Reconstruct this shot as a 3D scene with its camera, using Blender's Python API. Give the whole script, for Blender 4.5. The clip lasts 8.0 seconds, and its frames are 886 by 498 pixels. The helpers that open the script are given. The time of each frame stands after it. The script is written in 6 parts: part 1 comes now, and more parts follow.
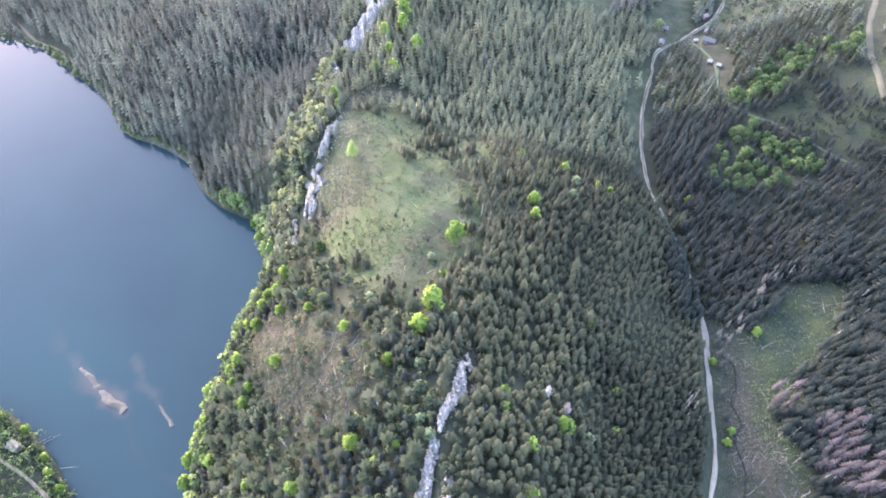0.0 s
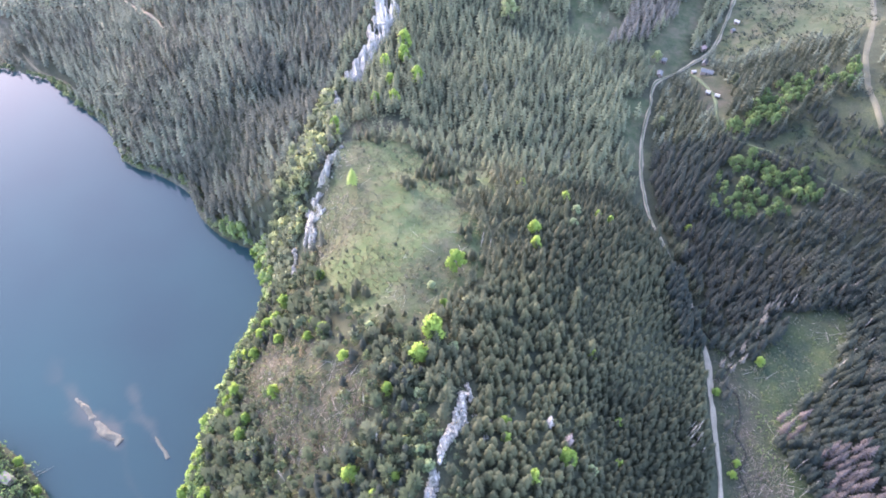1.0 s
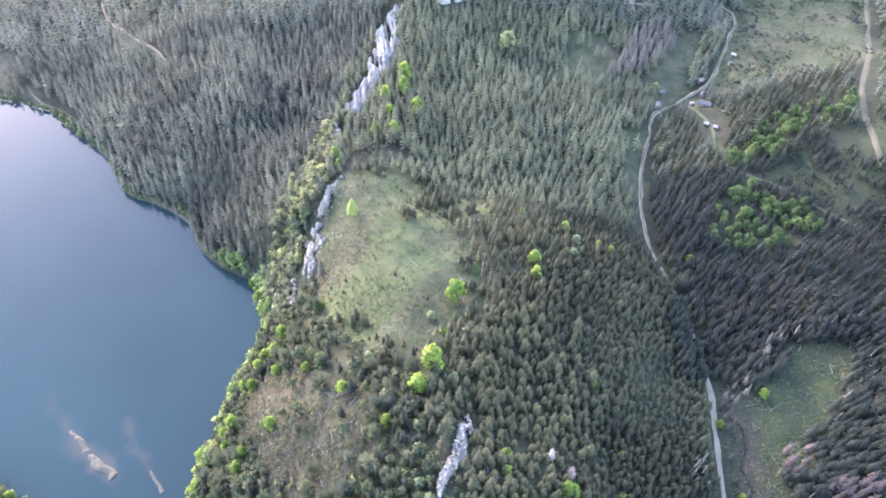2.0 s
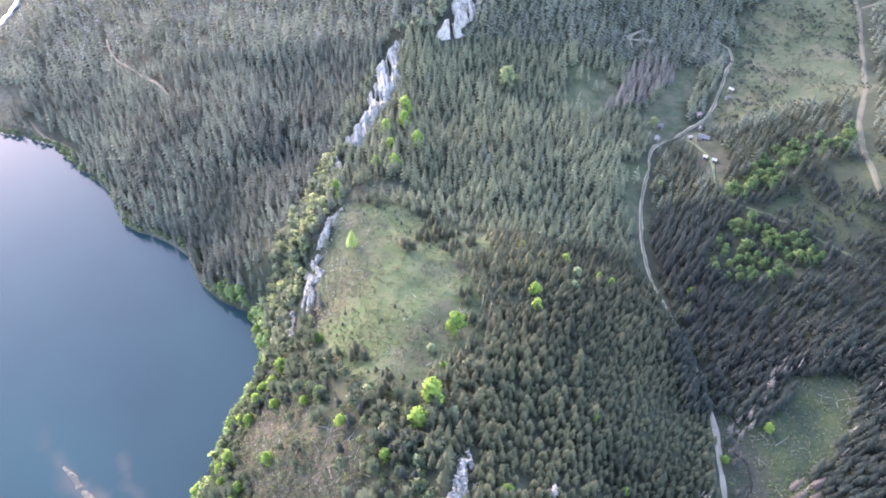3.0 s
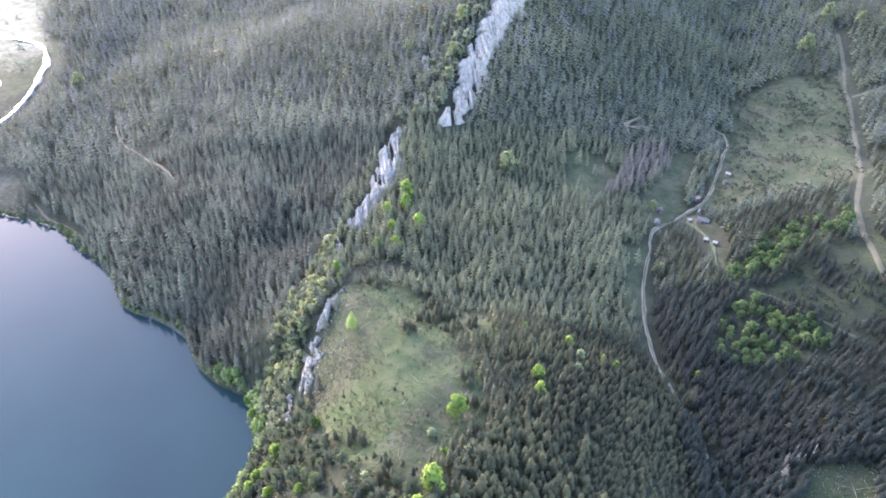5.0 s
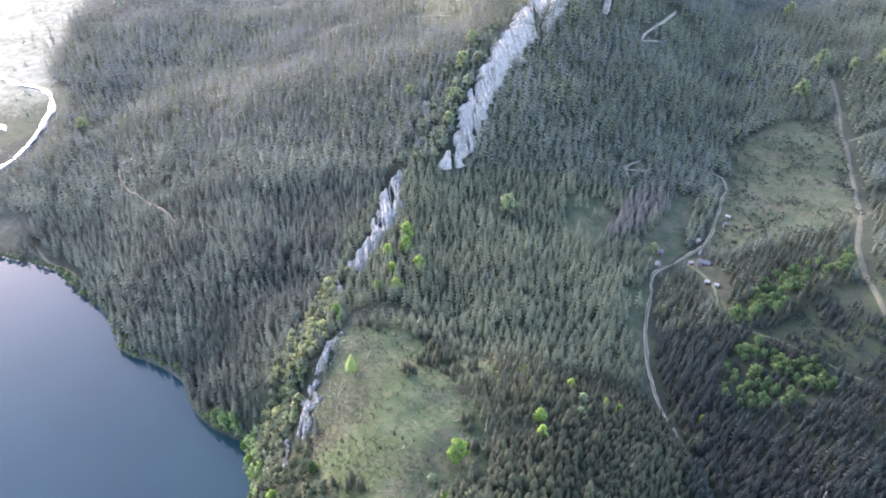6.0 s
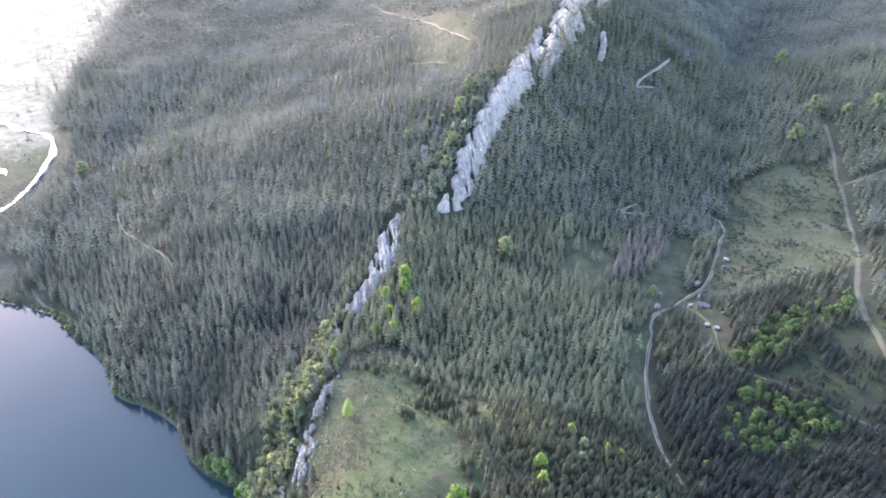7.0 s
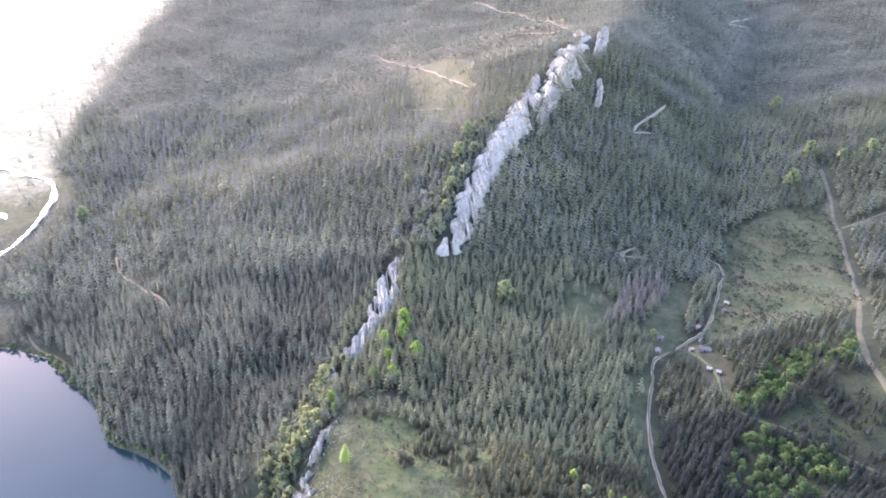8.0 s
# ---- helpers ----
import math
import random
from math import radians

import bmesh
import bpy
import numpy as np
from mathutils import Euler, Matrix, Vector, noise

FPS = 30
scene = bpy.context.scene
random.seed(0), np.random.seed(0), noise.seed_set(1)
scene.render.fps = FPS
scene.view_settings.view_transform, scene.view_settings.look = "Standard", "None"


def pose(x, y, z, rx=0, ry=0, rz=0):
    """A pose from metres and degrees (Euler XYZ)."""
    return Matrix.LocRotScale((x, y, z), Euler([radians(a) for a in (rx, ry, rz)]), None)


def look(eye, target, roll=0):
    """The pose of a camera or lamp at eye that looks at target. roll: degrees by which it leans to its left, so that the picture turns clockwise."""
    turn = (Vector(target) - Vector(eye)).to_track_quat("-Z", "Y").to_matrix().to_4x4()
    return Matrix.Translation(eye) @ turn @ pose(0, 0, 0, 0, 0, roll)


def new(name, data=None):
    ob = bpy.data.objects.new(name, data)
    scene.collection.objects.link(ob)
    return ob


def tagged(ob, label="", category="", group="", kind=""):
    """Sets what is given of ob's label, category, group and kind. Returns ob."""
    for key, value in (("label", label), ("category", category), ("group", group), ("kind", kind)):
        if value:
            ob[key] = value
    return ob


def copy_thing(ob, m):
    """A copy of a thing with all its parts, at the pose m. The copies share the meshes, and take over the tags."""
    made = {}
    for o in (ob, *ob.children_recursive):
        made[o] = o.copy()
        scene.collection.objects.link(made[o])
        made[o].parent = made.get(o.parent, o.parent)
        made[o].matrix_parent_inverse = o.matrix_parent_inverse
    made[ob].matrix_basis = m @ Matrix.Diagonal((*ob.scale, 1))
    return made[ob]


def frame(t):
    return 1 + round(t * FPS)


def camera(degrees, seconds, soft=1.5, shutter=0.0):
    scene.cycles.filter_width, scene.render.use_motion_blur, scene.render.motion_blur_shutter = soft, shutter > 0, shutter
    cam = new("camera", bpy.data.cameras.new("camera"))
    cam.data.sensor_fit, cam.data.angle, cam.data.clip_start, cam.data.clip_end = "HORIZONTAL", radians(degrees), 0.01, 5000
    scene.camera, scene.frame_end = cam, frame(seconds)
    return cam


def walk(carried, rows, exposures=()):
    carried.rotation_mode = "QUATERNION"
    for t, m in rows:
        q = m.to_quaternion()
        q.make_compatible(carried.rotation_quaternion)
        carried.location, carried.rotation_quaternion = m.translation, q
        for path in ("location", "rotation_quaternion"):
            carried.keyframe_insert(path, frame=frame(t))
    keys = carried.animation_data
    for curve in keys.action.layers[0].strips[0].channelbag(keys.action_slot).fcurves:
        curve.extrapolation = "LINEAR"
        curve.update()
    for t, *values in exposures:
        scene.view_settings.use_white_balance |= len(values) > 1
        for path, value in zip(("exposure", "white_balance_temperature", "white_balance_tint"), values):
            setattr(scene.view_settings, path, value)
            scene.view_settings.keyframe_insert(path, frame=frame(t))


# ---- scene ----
cam = camera(64.14, 8.0, soft=1.8)
PATH = [
    (0.0, pose(0.00, 0.00, 350.00, 33.000, 0.000, 0.000)),
    (0.5, pose(0.00, 0.03, 349.08, 34.257, 0.020, 0.015)),
    (1.0, pose(0.00, 0.07, 348.16, 35.503, 0.004, 0.022)),
    (1.5, pose(0.01, 0.10, 347.23, 36.799, -0.020, 0.018)),
    (3.0, pose(0.01, 0.20, 344.47, 40.890, -0.010, 0.024)),
    (3.5, pose(0.01, 0.23, 343.55, 42.502, -0.010, 0.029)),
    (4.0, pose(0.02, 0.27, 342.63, 44.281, -0.030, 0.051)),
    (4.5, pose(0.02, 0.30, 341.70, 46.060, -0.025, 0.114)),
    (6.0, pose(0.02, 0.40, 338.94, 51.432, 0.040, 0.145)),
    (6.5, pose(0.03, 0.43, 338.02, 53.252, 0.020, 0.079)),
    (7.0, pose(0.03, 0.47, 337.10, 55.059, 0.010, -0.003)),
    (7.5, pose(0.03, 0.50, 336.17, 56.842, -0.001, -0.046)),
    (8.0, pose(0.03, 0.53, 335.25, 58.748, -0.004, -0.086)),
]
walk(cam, PATH, [(0.0, 4.85, 6480, 37), (4.5, 4.6, 6400, 35), (6.5, 4.32, 6300, 33), (7.4, 4.4, 6350, 34), (8.0, 4.5, 6650, 39)])

# ---- world and sun: a hazy evening, the sun low beyond the far end of the lake ----
SUN_ELEVATION, SUN_AZIMUTH = 16.0, -38.0  # degrees; azimuth from +y, clockwise seen from above
world = bpy.data.worlds.new("hazy_sky")
scene.world = world
world.use_nodes = True
wn = world.node_tree
wn.nodes.clear()
sky = wn.nodes.new("ShaderNodeTexSky")
sky.sky_type = "NISHITA"
sky.sun_disc = False
sky.sun_elevation = radians(SUN_ELEVATION)
sky.sun_rotation = radians(SUN_AZIMUTH)
sky.air_density, sky.dust_density, sky.ozone_density = 1.0, 1.0, 1.0
background = wn.nodes.new("ShaderNodeBackground")
background.inputs["Strength"].default_value = 0.14
world_out = wn.nodes.new("ShaderNodeOutputWorld")
wn.links.new(sky.outputs[0], background.inputs[0])
wn.links.new(background.outputs[0], world_out.inputs[0])

sun = new("sun", bpy.data.lights.new("sun", "SUN"))
sun.data.energy = 0.4
sun.data.angle = radians(26)
sun.data.color = (1.0, 0.96, 0.9)
_az, _el = radians(SUN_AZIMUTH), radians(SUN_ELEVATION)
SUN_DIRECTION = Vector((math.sin(_az) * math.cos(_el), math.cos(_az) * math.cos(_el), math.sin(_el)))
sun.matrix_world = look(SUN_DIRECTION * 900, (0, 0, 0))


# ---- materials ----
def material(name, colours, grain=1.0, broad=20.0, rough=0.85, bump=0.3, bump_size=None, attribute="", sheen=0.0,
             specular=0.2, metallic=0.0, translucent=0.0, by_object=False, by_island=False):
    """A surface whose colour runs between the given ones with two scales of noise, in metres; attribute: a value of the mesh that
    picks the colour as well."""
    mat = bpy.data.materials.new(name)
    mat.use_nodes = True
    nt = mat.node_tree
    nt.nodes.clear()
    node, link = nt.nodes.new, nt.links.new
    where = node("ShaderNodeNewGeometry")
    fine, wide = node("ShaderNodeTexNoise"), node("ShaderNodeTexNoise")
    fine.inputs["Scale"].default_value, wide.inputs["Scale"].default_value = 1 / grain, 1 / broad
    fine.inputs["Detail"].default_value = wide.inputs["Detail"].default_value = 4
    for n in (fine, wide):
        link(where.outputs["Position"], n.inputs["Vector"])
    add = node("ShaderNodeMath")
    add.operation = "ADD"
    half = node("ShaderNodeMath")
    half.operation = "MULTIPLY"
    half.inputs[1].default_value = 0.5
    link(fine.outputs["Fac"], add.inputs[0])
    link(wide.outputs["Fac"], add.inputs[1])
    link(add.outputs[0], half.inputs[0])
    value = half.outputs[0]
    if attribute or by_object or by_island:
        if by_island:
            source = where.outputs["Random Per Island"]
        elif by_object:
            source = node("ShaderNodeObjectInfo").outputs["Random"]
        else:
            a = node("ShaderNodeAttribute")
            a.attribute_name = attribute
            source = a.outputs["Fac"]
        mix = node("ShaderNodeMath")
        mix.operation = "MULTIPLY_ADD"
        mix.inputs[1].default_value = 0.75
        shift = node("ShaderNodeMath")
        shift.operation = "MULTIPLY_ADD"
        shift.inputs[1].default_value = 0.6
        shift.inputs[2].default_value = -0.17
        link(value, shift.inputs[0])
        link(source, mix.inputs[0])
        link(shift.outputs[0], mix.inputs[2])
        value = mix.outputs[0]
    ramp = node("ShaderNodeValToRGB")
    lo, hi = (0.05, 0.95) if (attribute or by_object or by_island) else (0.32, 0.68)
    ramp.color_ramp.elements[0].position, ramp.color_ramp.elements[1].position = lo, hi
    for k in range(len(colours) - 2):
        ramp.color_ramp.elements.new(lo + (hi - lo) * (k + 1) / (len(colours) - 1))
    for el, c in zip(ramp.color_ramp.elements, colours):
        el.color = (*c, 1)
    link(value, ramp.inputs[0])
    shader = node("ShaderNodeBsdfPrincipled")
    link(ramp.outputs[0], shader.inputs["Base Color"])
    shader.inputs["Roughness"].default_value = rough
    shader.inputs["Metallic"].default_value = metallic
    shader.inputs["Specular IOR Level"].default_value = specular
    shader.inputs["Sheen Weight"].default_value = sheen
    shader.inputs["Sheen Roughness"].default_value = 0.6
    surface = shader.outputs[0]
    if bump:
        b = node("ShaderNodeBump")
        b.inputs["Strength"].default_value = bump
        b.inputs["Distance"].default_value = bump_size or grain * 0.3
        link(fine.outputs["Fac"], b.inputs["Height"])
        link(b.outputs[0], shader.inputs["Normal"])
    if translucent:
        t = node("ShaderNodeBsdfTranslucent")
        link(ramp.outputs[0], t.inputs["Color"])
        m = node("ShaderNodeMixShader")
        m.inputs[0].default_value = translucent
        link(surface, m.inputs[1])
        link(t.outputs[0], m.inputs[2])
        surface = m.outputs[0]
    out = node("ShaderNodeOutputMaterial")
    link(surface, out.inputs[0])
    return mat


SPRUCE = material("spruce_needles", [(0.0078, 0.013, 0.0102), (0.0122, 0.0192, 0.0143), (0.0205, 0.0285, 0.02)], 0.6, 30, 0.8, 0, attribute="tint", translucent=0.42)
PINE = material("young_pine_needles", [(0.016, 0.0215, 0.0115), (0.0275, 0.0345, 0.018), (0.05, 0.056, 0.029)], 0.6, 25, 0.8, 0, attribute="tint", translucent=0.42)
# conifer tones paled so that distance haze sits in the foliage colour
HAZED_CONIFER = material("hazed_grey_brown_conifer", [(0.062, 0.073, 0.062), (0.084, 0.095, 0.081), (0.108, 0.118, 0.1)], 0.6, 30, 0.9, 0, attribute="tint", translucent=0.42)
HAZED_GREYGREEN = material("hazed_grey_green_conifer", [(0.044, 0.055, 0.039), (0.062, 0.076, 0.053), (0.088, 0.102, 0.071)], 0.6, 30, 0.9, 0, attribute="tint", translucent=0.42)
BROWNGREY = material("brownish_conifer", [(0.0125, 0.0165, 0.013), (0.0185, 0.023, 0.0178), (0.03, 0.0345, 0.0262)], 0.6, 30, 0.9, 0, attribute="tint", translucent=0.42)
# spruce tone for woods behind the meadow and beyond, lightened to imitate haze
HAZED_SPRUCE = material("hazed_spruce_needles", [(0.05, 0.06, 0.034), (0.072, 0.084, 0.047), (0.1, 0.113, 0.063)], 0.6, 30, 0.9, 0, attribute="tint", translucent=0.42)
# lighter copy of the spruce needles, lifted to imitate haze over the lake slope
HAZED_LAKESIDE = material("hazed_lakeside_needles", [(0.027, 0.033, 0.025), (0.039, 0.046, 0.034), (0.057, 0.064, 0.047)], 0.6, 30, 0.9, 0, attribute="tint", translucent=0.42)
DEAD = material("dead_needles", [(0.028, 0.023, 0.02), (0.041, 0.034, 0.029), (0.062, 0.05, 0.043)], 0.5, 12, 0.9, 0, attribute="tint")
DEAD_GREY = material("bleached_dead_needles", [(0.046, 0.044, 0.034), (0.064, 0.06, 0.046), (0.088, 0.081, 0.061)], 0.5, 12, 0.9, 0, attribute="tint")
BARE = material("bare_twigs", [(0.023, 0.031, 0.016), (0.035, 0.044, 0.023), (0.054, 0.064, 0.034)], 0.6, 15, 0.9, 0, attribute="tint")
BEECH = material("fresh_beech_leaves", [(0.072, 0.128, 0.02), (0.112, 0.18, 0.028), (0.165, 0.235, 0.04)], 1.0, 8, 0.7, 0.2, by_object=True, translucent=0.45)
BEECHWOOD = material("beechwood_leaves", [(0.028, 0.055, 0.017), (0.048, 0.084, 0.024), (0.085, 0.125, 0.036)], 1.0, 8, 0.7, 0.2, by_object=True, translucent=0.4)
PALE = material("pale_silver_leaves", [(0.068, 0.096, 0.04), (0.1, 0.132, 0.058), (0.135, 0.165, 0.076)], 1.0, 8, 0.7, 0.2, by_object=True, translucent=0.25)
SHRUB = material("shrub_leaves", [(0.03, 0.042, 0.018), (0.048, 0.066, 0.024), (0.075, 0.096, 0.034)], 0.6, 15, 0.8, 0, attribute="tint", translucent=0.25)
OLIVE = material("budding_twigs", [(0.052, 0.066, 0.036), (0.082, 0.099, 0.053), (0.12, 0.137, 0.076)], 0.6, 15, 0.85, 0, attribute="tint", translucent=0.25)
GREYTWIG = material("grey_brown_twigs", [(0.026, 0.034, 0.018), (0.041, 0.051, 0.027), (0.064, 0.075, 0.041)], 0.6, 15, 0.9, 0, attribute="tint", translucent=0.25)
BUDDING = material("budding_bluff_twigs", [(0.02, 0.031, 0.0145), (0.033, 0.047, 0.0215), (0.053, 0.068, 0.031)], 0.6, 15, 0.85, 0, attribute="tint", translucent=0.25)
SPRING = material("pale_spring_leaves", [(0.085, 0.105, 0.045), (0.12, 0.145, 0.06), (0.165, 0.19, 0.08)], 0.6, 15, 0.8, 0, attribute="tint", translucent=0.4)
ALDER = material("young_alder_leaves", [(0.052, 0.084, 0.026), (0.08, 0.125, 0.036), (0.125, 0.18, 0.05)], 0.6, 15, 0.7, 0, attribute="tint", translucent=0.35)
PINE_BROWN = material("old_pine_needles", [(0.024, 0.0295, 0.0155), (0.039, 0.0455, 0.0225), (0.064, 0.069, 0.033)], 0.6, 25, 0.8, 0, attribute="tint", translucent=0.42)
BRAMBLE = material("russet_bramble", [(0.027, 0.024, 0.014), (0.042, 0.036, 0.021), (0.064, 0.055, 0.032)], 0.6, 9, 0.9, 0, attribute="tint", translucent=0.25)
BARK = material("bark", [(0.06, 0.05, 0.042), (0.12, 0.1, 0.085)], 0.25, 3, 0.9, 0.6)
DRYWOOD = material("weathered_wood", [(0.13, 0.122, 0.1), (0.215, 0.2, 0.17)], 0.3, 4, 0.85, 0.5)


def rock_material():
    """Pale limestone: blocks of slightly different grey, cracks, lichen and dark water streaks running down the faces."""
    mat = bpy.data.materials.new("limestone")
    mat.use_nodes = True
    nt = mat.node_tree
    nt.nodes.clear()
    node, link = nt.nodes.new, nt.links.new
    where = node("ShaderNodeNewGeometry")

    def noise_at(stretch, detail=5):
        scale = node("ShaderNodeVectorMath")
        scale.operation = "MULTIPLY"
        scale.inputs[1].default_value = stretch
        link(where.outputs["Position"], scale.inputs[0])
        n = node("ShaderNodeTexNoise")
        n.inputs["Scale"].default_value, n.inputs["Detail"].default_value = 1.0, detail
        link(scale.outputs[0], n.inputs["Vector"])
        return n.outputs["Fac"]

    def ramped(fac, lo, hi, *colours):
        r = node("ShaderNodeValToRGB")
        r.color_ramp.elements[0].position, r.color_ramp.elements[1].position = lo, hi
        for k in range(len(colours) - 2):
            r.color_ramp.elements.new(lo + (hi - lo) * (k + 1) / (len(colours) - 1))
        for el, c in zip(r.color_ramp.elements, colours):
            el.color = (*c, 1)
        link(fac, r.inputs[0])
        return r.outputs[0]

    def blend(fac, a, b):
        m = node("ShaderNodeMix")
        m.data_type = "RGBA"
        link(fac, m.inputs[0])
        link(a, m.inputs["A"])
        link(b, m.inputs["B"])
        return m.outputs["Result"]

    grain, streak, blotch = noise_at((1.3, 1.3, 1.3)), noise_at((0.9, 0.9, 0.07), 6), noise_at((0.2, 0.2, 0.2))
    colour = ramped(where.outputs["Random Per Island"], 0.0, 1.0, (0.122, 0.118, 0.098), (0.17, 0.164, 0.137), (0.22, 0.213, 0.18))
    colour = blend(ramped(streak, 0.52, 0.66, (0, 0, 0), (0.85, 0.85, 0.85)), colour, ramped(grain, 0.3, 0.7, (0.06, 0.057, 0.05), (0.12, 0.114, 0.1)))
    colour = blend(ramped(blotch, 0.55, 0.68, (0, 0, 0), (0.7, 0.7, 0.7)), colour, ramped(grain, 0.35, 0.65, (0.045, 0.055, 0.028), (0.13, 0.12, 0.085)))
    colour = blend(ramped(grain, 0.58, 0.72, (0, 0, 0), (0.6, 0.6, 0.6)), colour, ramped(streak, 0.3, 0.7, (0.07, 0.066, 0.058), (0.13, 0.123, 0.108)))
    shader = node("ShaderNodeBsdfPrincipled")
    link(colour, shader.inputs["Base Color"])
    shader.inputs["Roughness"].default_value = 0.92
    shader.inputs["Specular IOR Level"].default_value = 0.1
    b = node("ShaderNodeBump")
    b.inputs["Strength"].default_value, b.inputs["Distance"].default_value = 0.7, 0.6
    link(grain, b.inputs["Height"])
    link(b.outputs[0], shader.inputs["Normal"])
    out = node("ShaderNodeOutputMaterial")
    link(shader.outputs[0], out.inputs[0])
    return mat


ROCK = rock_material()
STRAW = material("dry_grass", [(0.048, 0.048, 0.025), (0.074, 0.07, 0.039), (0.108, 0.098, 0.062)], 0.4, 6, 0.9, 0, attribute="tint", translucent=0.42)
GRAVEL = material("road_gravel", [(0.07, 0.061, 0.042), (0.15, 0.132, 0.094)], 0.5, 7, 0.95, 0.4)
VERGE = material("trodden_verge", [(0.024, 0.036, 0.016), (0.043, 0.053, 0.026)], 0.6, 7, 0.95, 0.4)
EARTH = material("bare_earth", [(0.027, 0.03, 0.017), (0.04, 0.04, 0.024), (0.055, 0.05, 0.032)], 0.7, 9, 0.95, 0.5)
STREAM = material("stream_bed", [(0.006, 0.009, 0.007), (0.018, 0.019, 0.015)], 0.7, 5, 1.0, 0.5, specular=0.05)


def ground_material():
    """Forest floor (paled to straw for haze far off), meadow, cut-over slope and bare soil, by the cover values of the
    ground.
    """
    mat = bpy.data.materials.new("ground")
    mat.use_nodes = True
    nt = mat.node_tree
    nt.nodes.clear()
    node, link = nt.nodes.new, nt.links.new
    where = node("ShaderNodeNewGeometry")

    def noise_at(size, detail=5):
        n = node("ShaderNodeTexNoise")
        n.inputs["Scale"].default_value, n.inputs["Detail"].default_value = 1 / size, detail
        link(where.outputs["Position"], n.inputs["Vector"])
        return n.outputs["Fac"]

    grain, tuft, broad = noise_at(0.8), noise_at(3.5), noise_at(28)

    def ramped(fac, *colours):
        r = node("ShaderNodeValToRGB")
        r.color_ramp.elements[0].position, r.color_ramp.elements[1].position = 0.37, 0.63
        for k in range(len(colours) - 2):
            r.color_ramp.elements.new(0.37 + 0.26 * (k + 1) / (len(colours) - 1))
        for el, c in zip(r.color_ramp.elements, colours):
            el.color = (*c, 1)
        link(fac, r.inputs[0])
        return r.outputs[0]

    def blend(fac, a, b):
        m = node("ShaderNodeMix")
        m.data_type = "RGBA"
        if isinstance(fac, float):
            m.inputs[0].default_value = fac
        else:
            link(fac, m.inputs[0])
        link(a, m.inputs["A"])
        link(b, m.inputs["B"])
        return m.outputs["Result"]

    def cover(name):
        a = node("ShaderNodeAttribute")
        a.attribute_name = name
        s = node("ShaderNodeMath")
        s.operation = "MULTIPLY_ADD"
        s.inputs[1].default_value, s.inputs[2].default_value = 1.2, -0.6
        link(tuft, s.inputs[0])
        t = node("ShaderNodeMath")
        t.operation = "MULTIPLY_ADD"
        t.inputs[1].default_value = 2.0
        link(a.outputs["Fac"], t.inputs[0])
        link(s.outputs[0], t.inputs[2])
        c = node("ShaderNodeMath")
        c.operation = "ADD"
        c.use_clamp = True
        c.inputs[1].default_value = -0.5
        link(t.outputs[0], c.inputs[0])
        return c.outputs[0]

    patch = noise_at(9)
    forest = blend(0.5, ramped(tuft, (0.0105, 0.014, 0.0085), (0.021, 0.0255, 0.0155)), ramped(grain, (0.011, 0.014, 0.0085), (0.026, 0.03, 0.0185)))
    # straw tone lightens far woodland floor, imitating haze in the ground colour
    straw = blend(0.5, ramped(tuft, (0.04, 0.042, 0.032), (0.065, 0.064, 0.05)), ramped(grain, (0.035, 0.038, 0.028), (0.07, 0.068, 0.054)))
    fine_grass = blend(0.5, ramped(tuft, (0.0108, 0.0211, 0.00752), (0.0232, 0.037, 0.0134), (0.0426, 0.0458, 0.0251)), ramped(grain, (0.00929, 0.0176, 0.00669), (0.0248, 0.037, 0.015), (0.0581, 0.0616, 0.0385)))
    meadow = blend(0.5, blend(0.5, ramped(broad, (0.0147, 0.0308, 0.0109), (0.0232, 0.0378, 0.0167), (0.0403, 0.0422, 0.0268)), ramped(patch, (0.00697, 0.0194, 0.00585), (0.0232, 0.037, 0.0159), (0.0542, 0.0528, 0.0334))), fine_grass)
    fine_brush = blend(0.5, ramped(tuft, (0.007, 0.013, 0.006), (0.016, 0.02, 0.012), (0.033, 0.03, 0.022)), ramped(grain, (0.008, 0.011, 0.006), (0.019, 0.021, 0.014), (0.048, 0.044, 0.035)))
    brush = blend(0.5, blend(0.5, ramped(broad, (0.012, 0.019, 0.009), (0.022, 0.021, 0.014), (0.011, 0.019, 0.008)), ramped(patch, (0.007, 0.014, 0.006), (0.021, 0.021, 0.014), (0.04, 0.033, 0.025))), fine_brush)
    fine_field = blend(0.5, ramped(tuft, (0.0108, 0.0181, 0.00836), (0.0251, 0.0327, 0.0159), (0.052, 0.0449, 0.0301)), ramped(grain, (0.0108, 0.0164, 0.00752), (0.0269, 0.0345, 0.0167), (0.0573, 0.0517, 0.0351)))
    field = blend(0.5, blend(0.5, ramped(broad, (0.0161, 0.0293, 0.0134), (0.0287, 0.0379, 0.0184), (0.0493, 0.044, 0.0301)), ramped(patch, (0.0108, 0.0207, 0.0092), (0.0305, 0.0397, 0.0167), (0.0627, 0.0535, 0.0334))), fine_field)
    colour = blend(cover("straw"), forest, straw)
    colour = blend(cover("meadow"), colour, meadow)
    colour = blend(cover("field"), colour, field)
    cut = blend(0.5, blend(0.5, ramped(broad, (0.008, 0.018, 0.01), (0.015, 0.024, 0.01), (0.02, 0.02, 0.015)), ramped(patch, (0.004, 0.010, 0.005), (0.012, 0.022, 0.007), (0.028, 0.036, 0.009))), ramped(grain, (0.006, 0.011, 0.006), (0.015, 0.022, 0.012), (0.036, 0.035, 0.025)))
    colour = blend(cover("cut"), colour, cut)
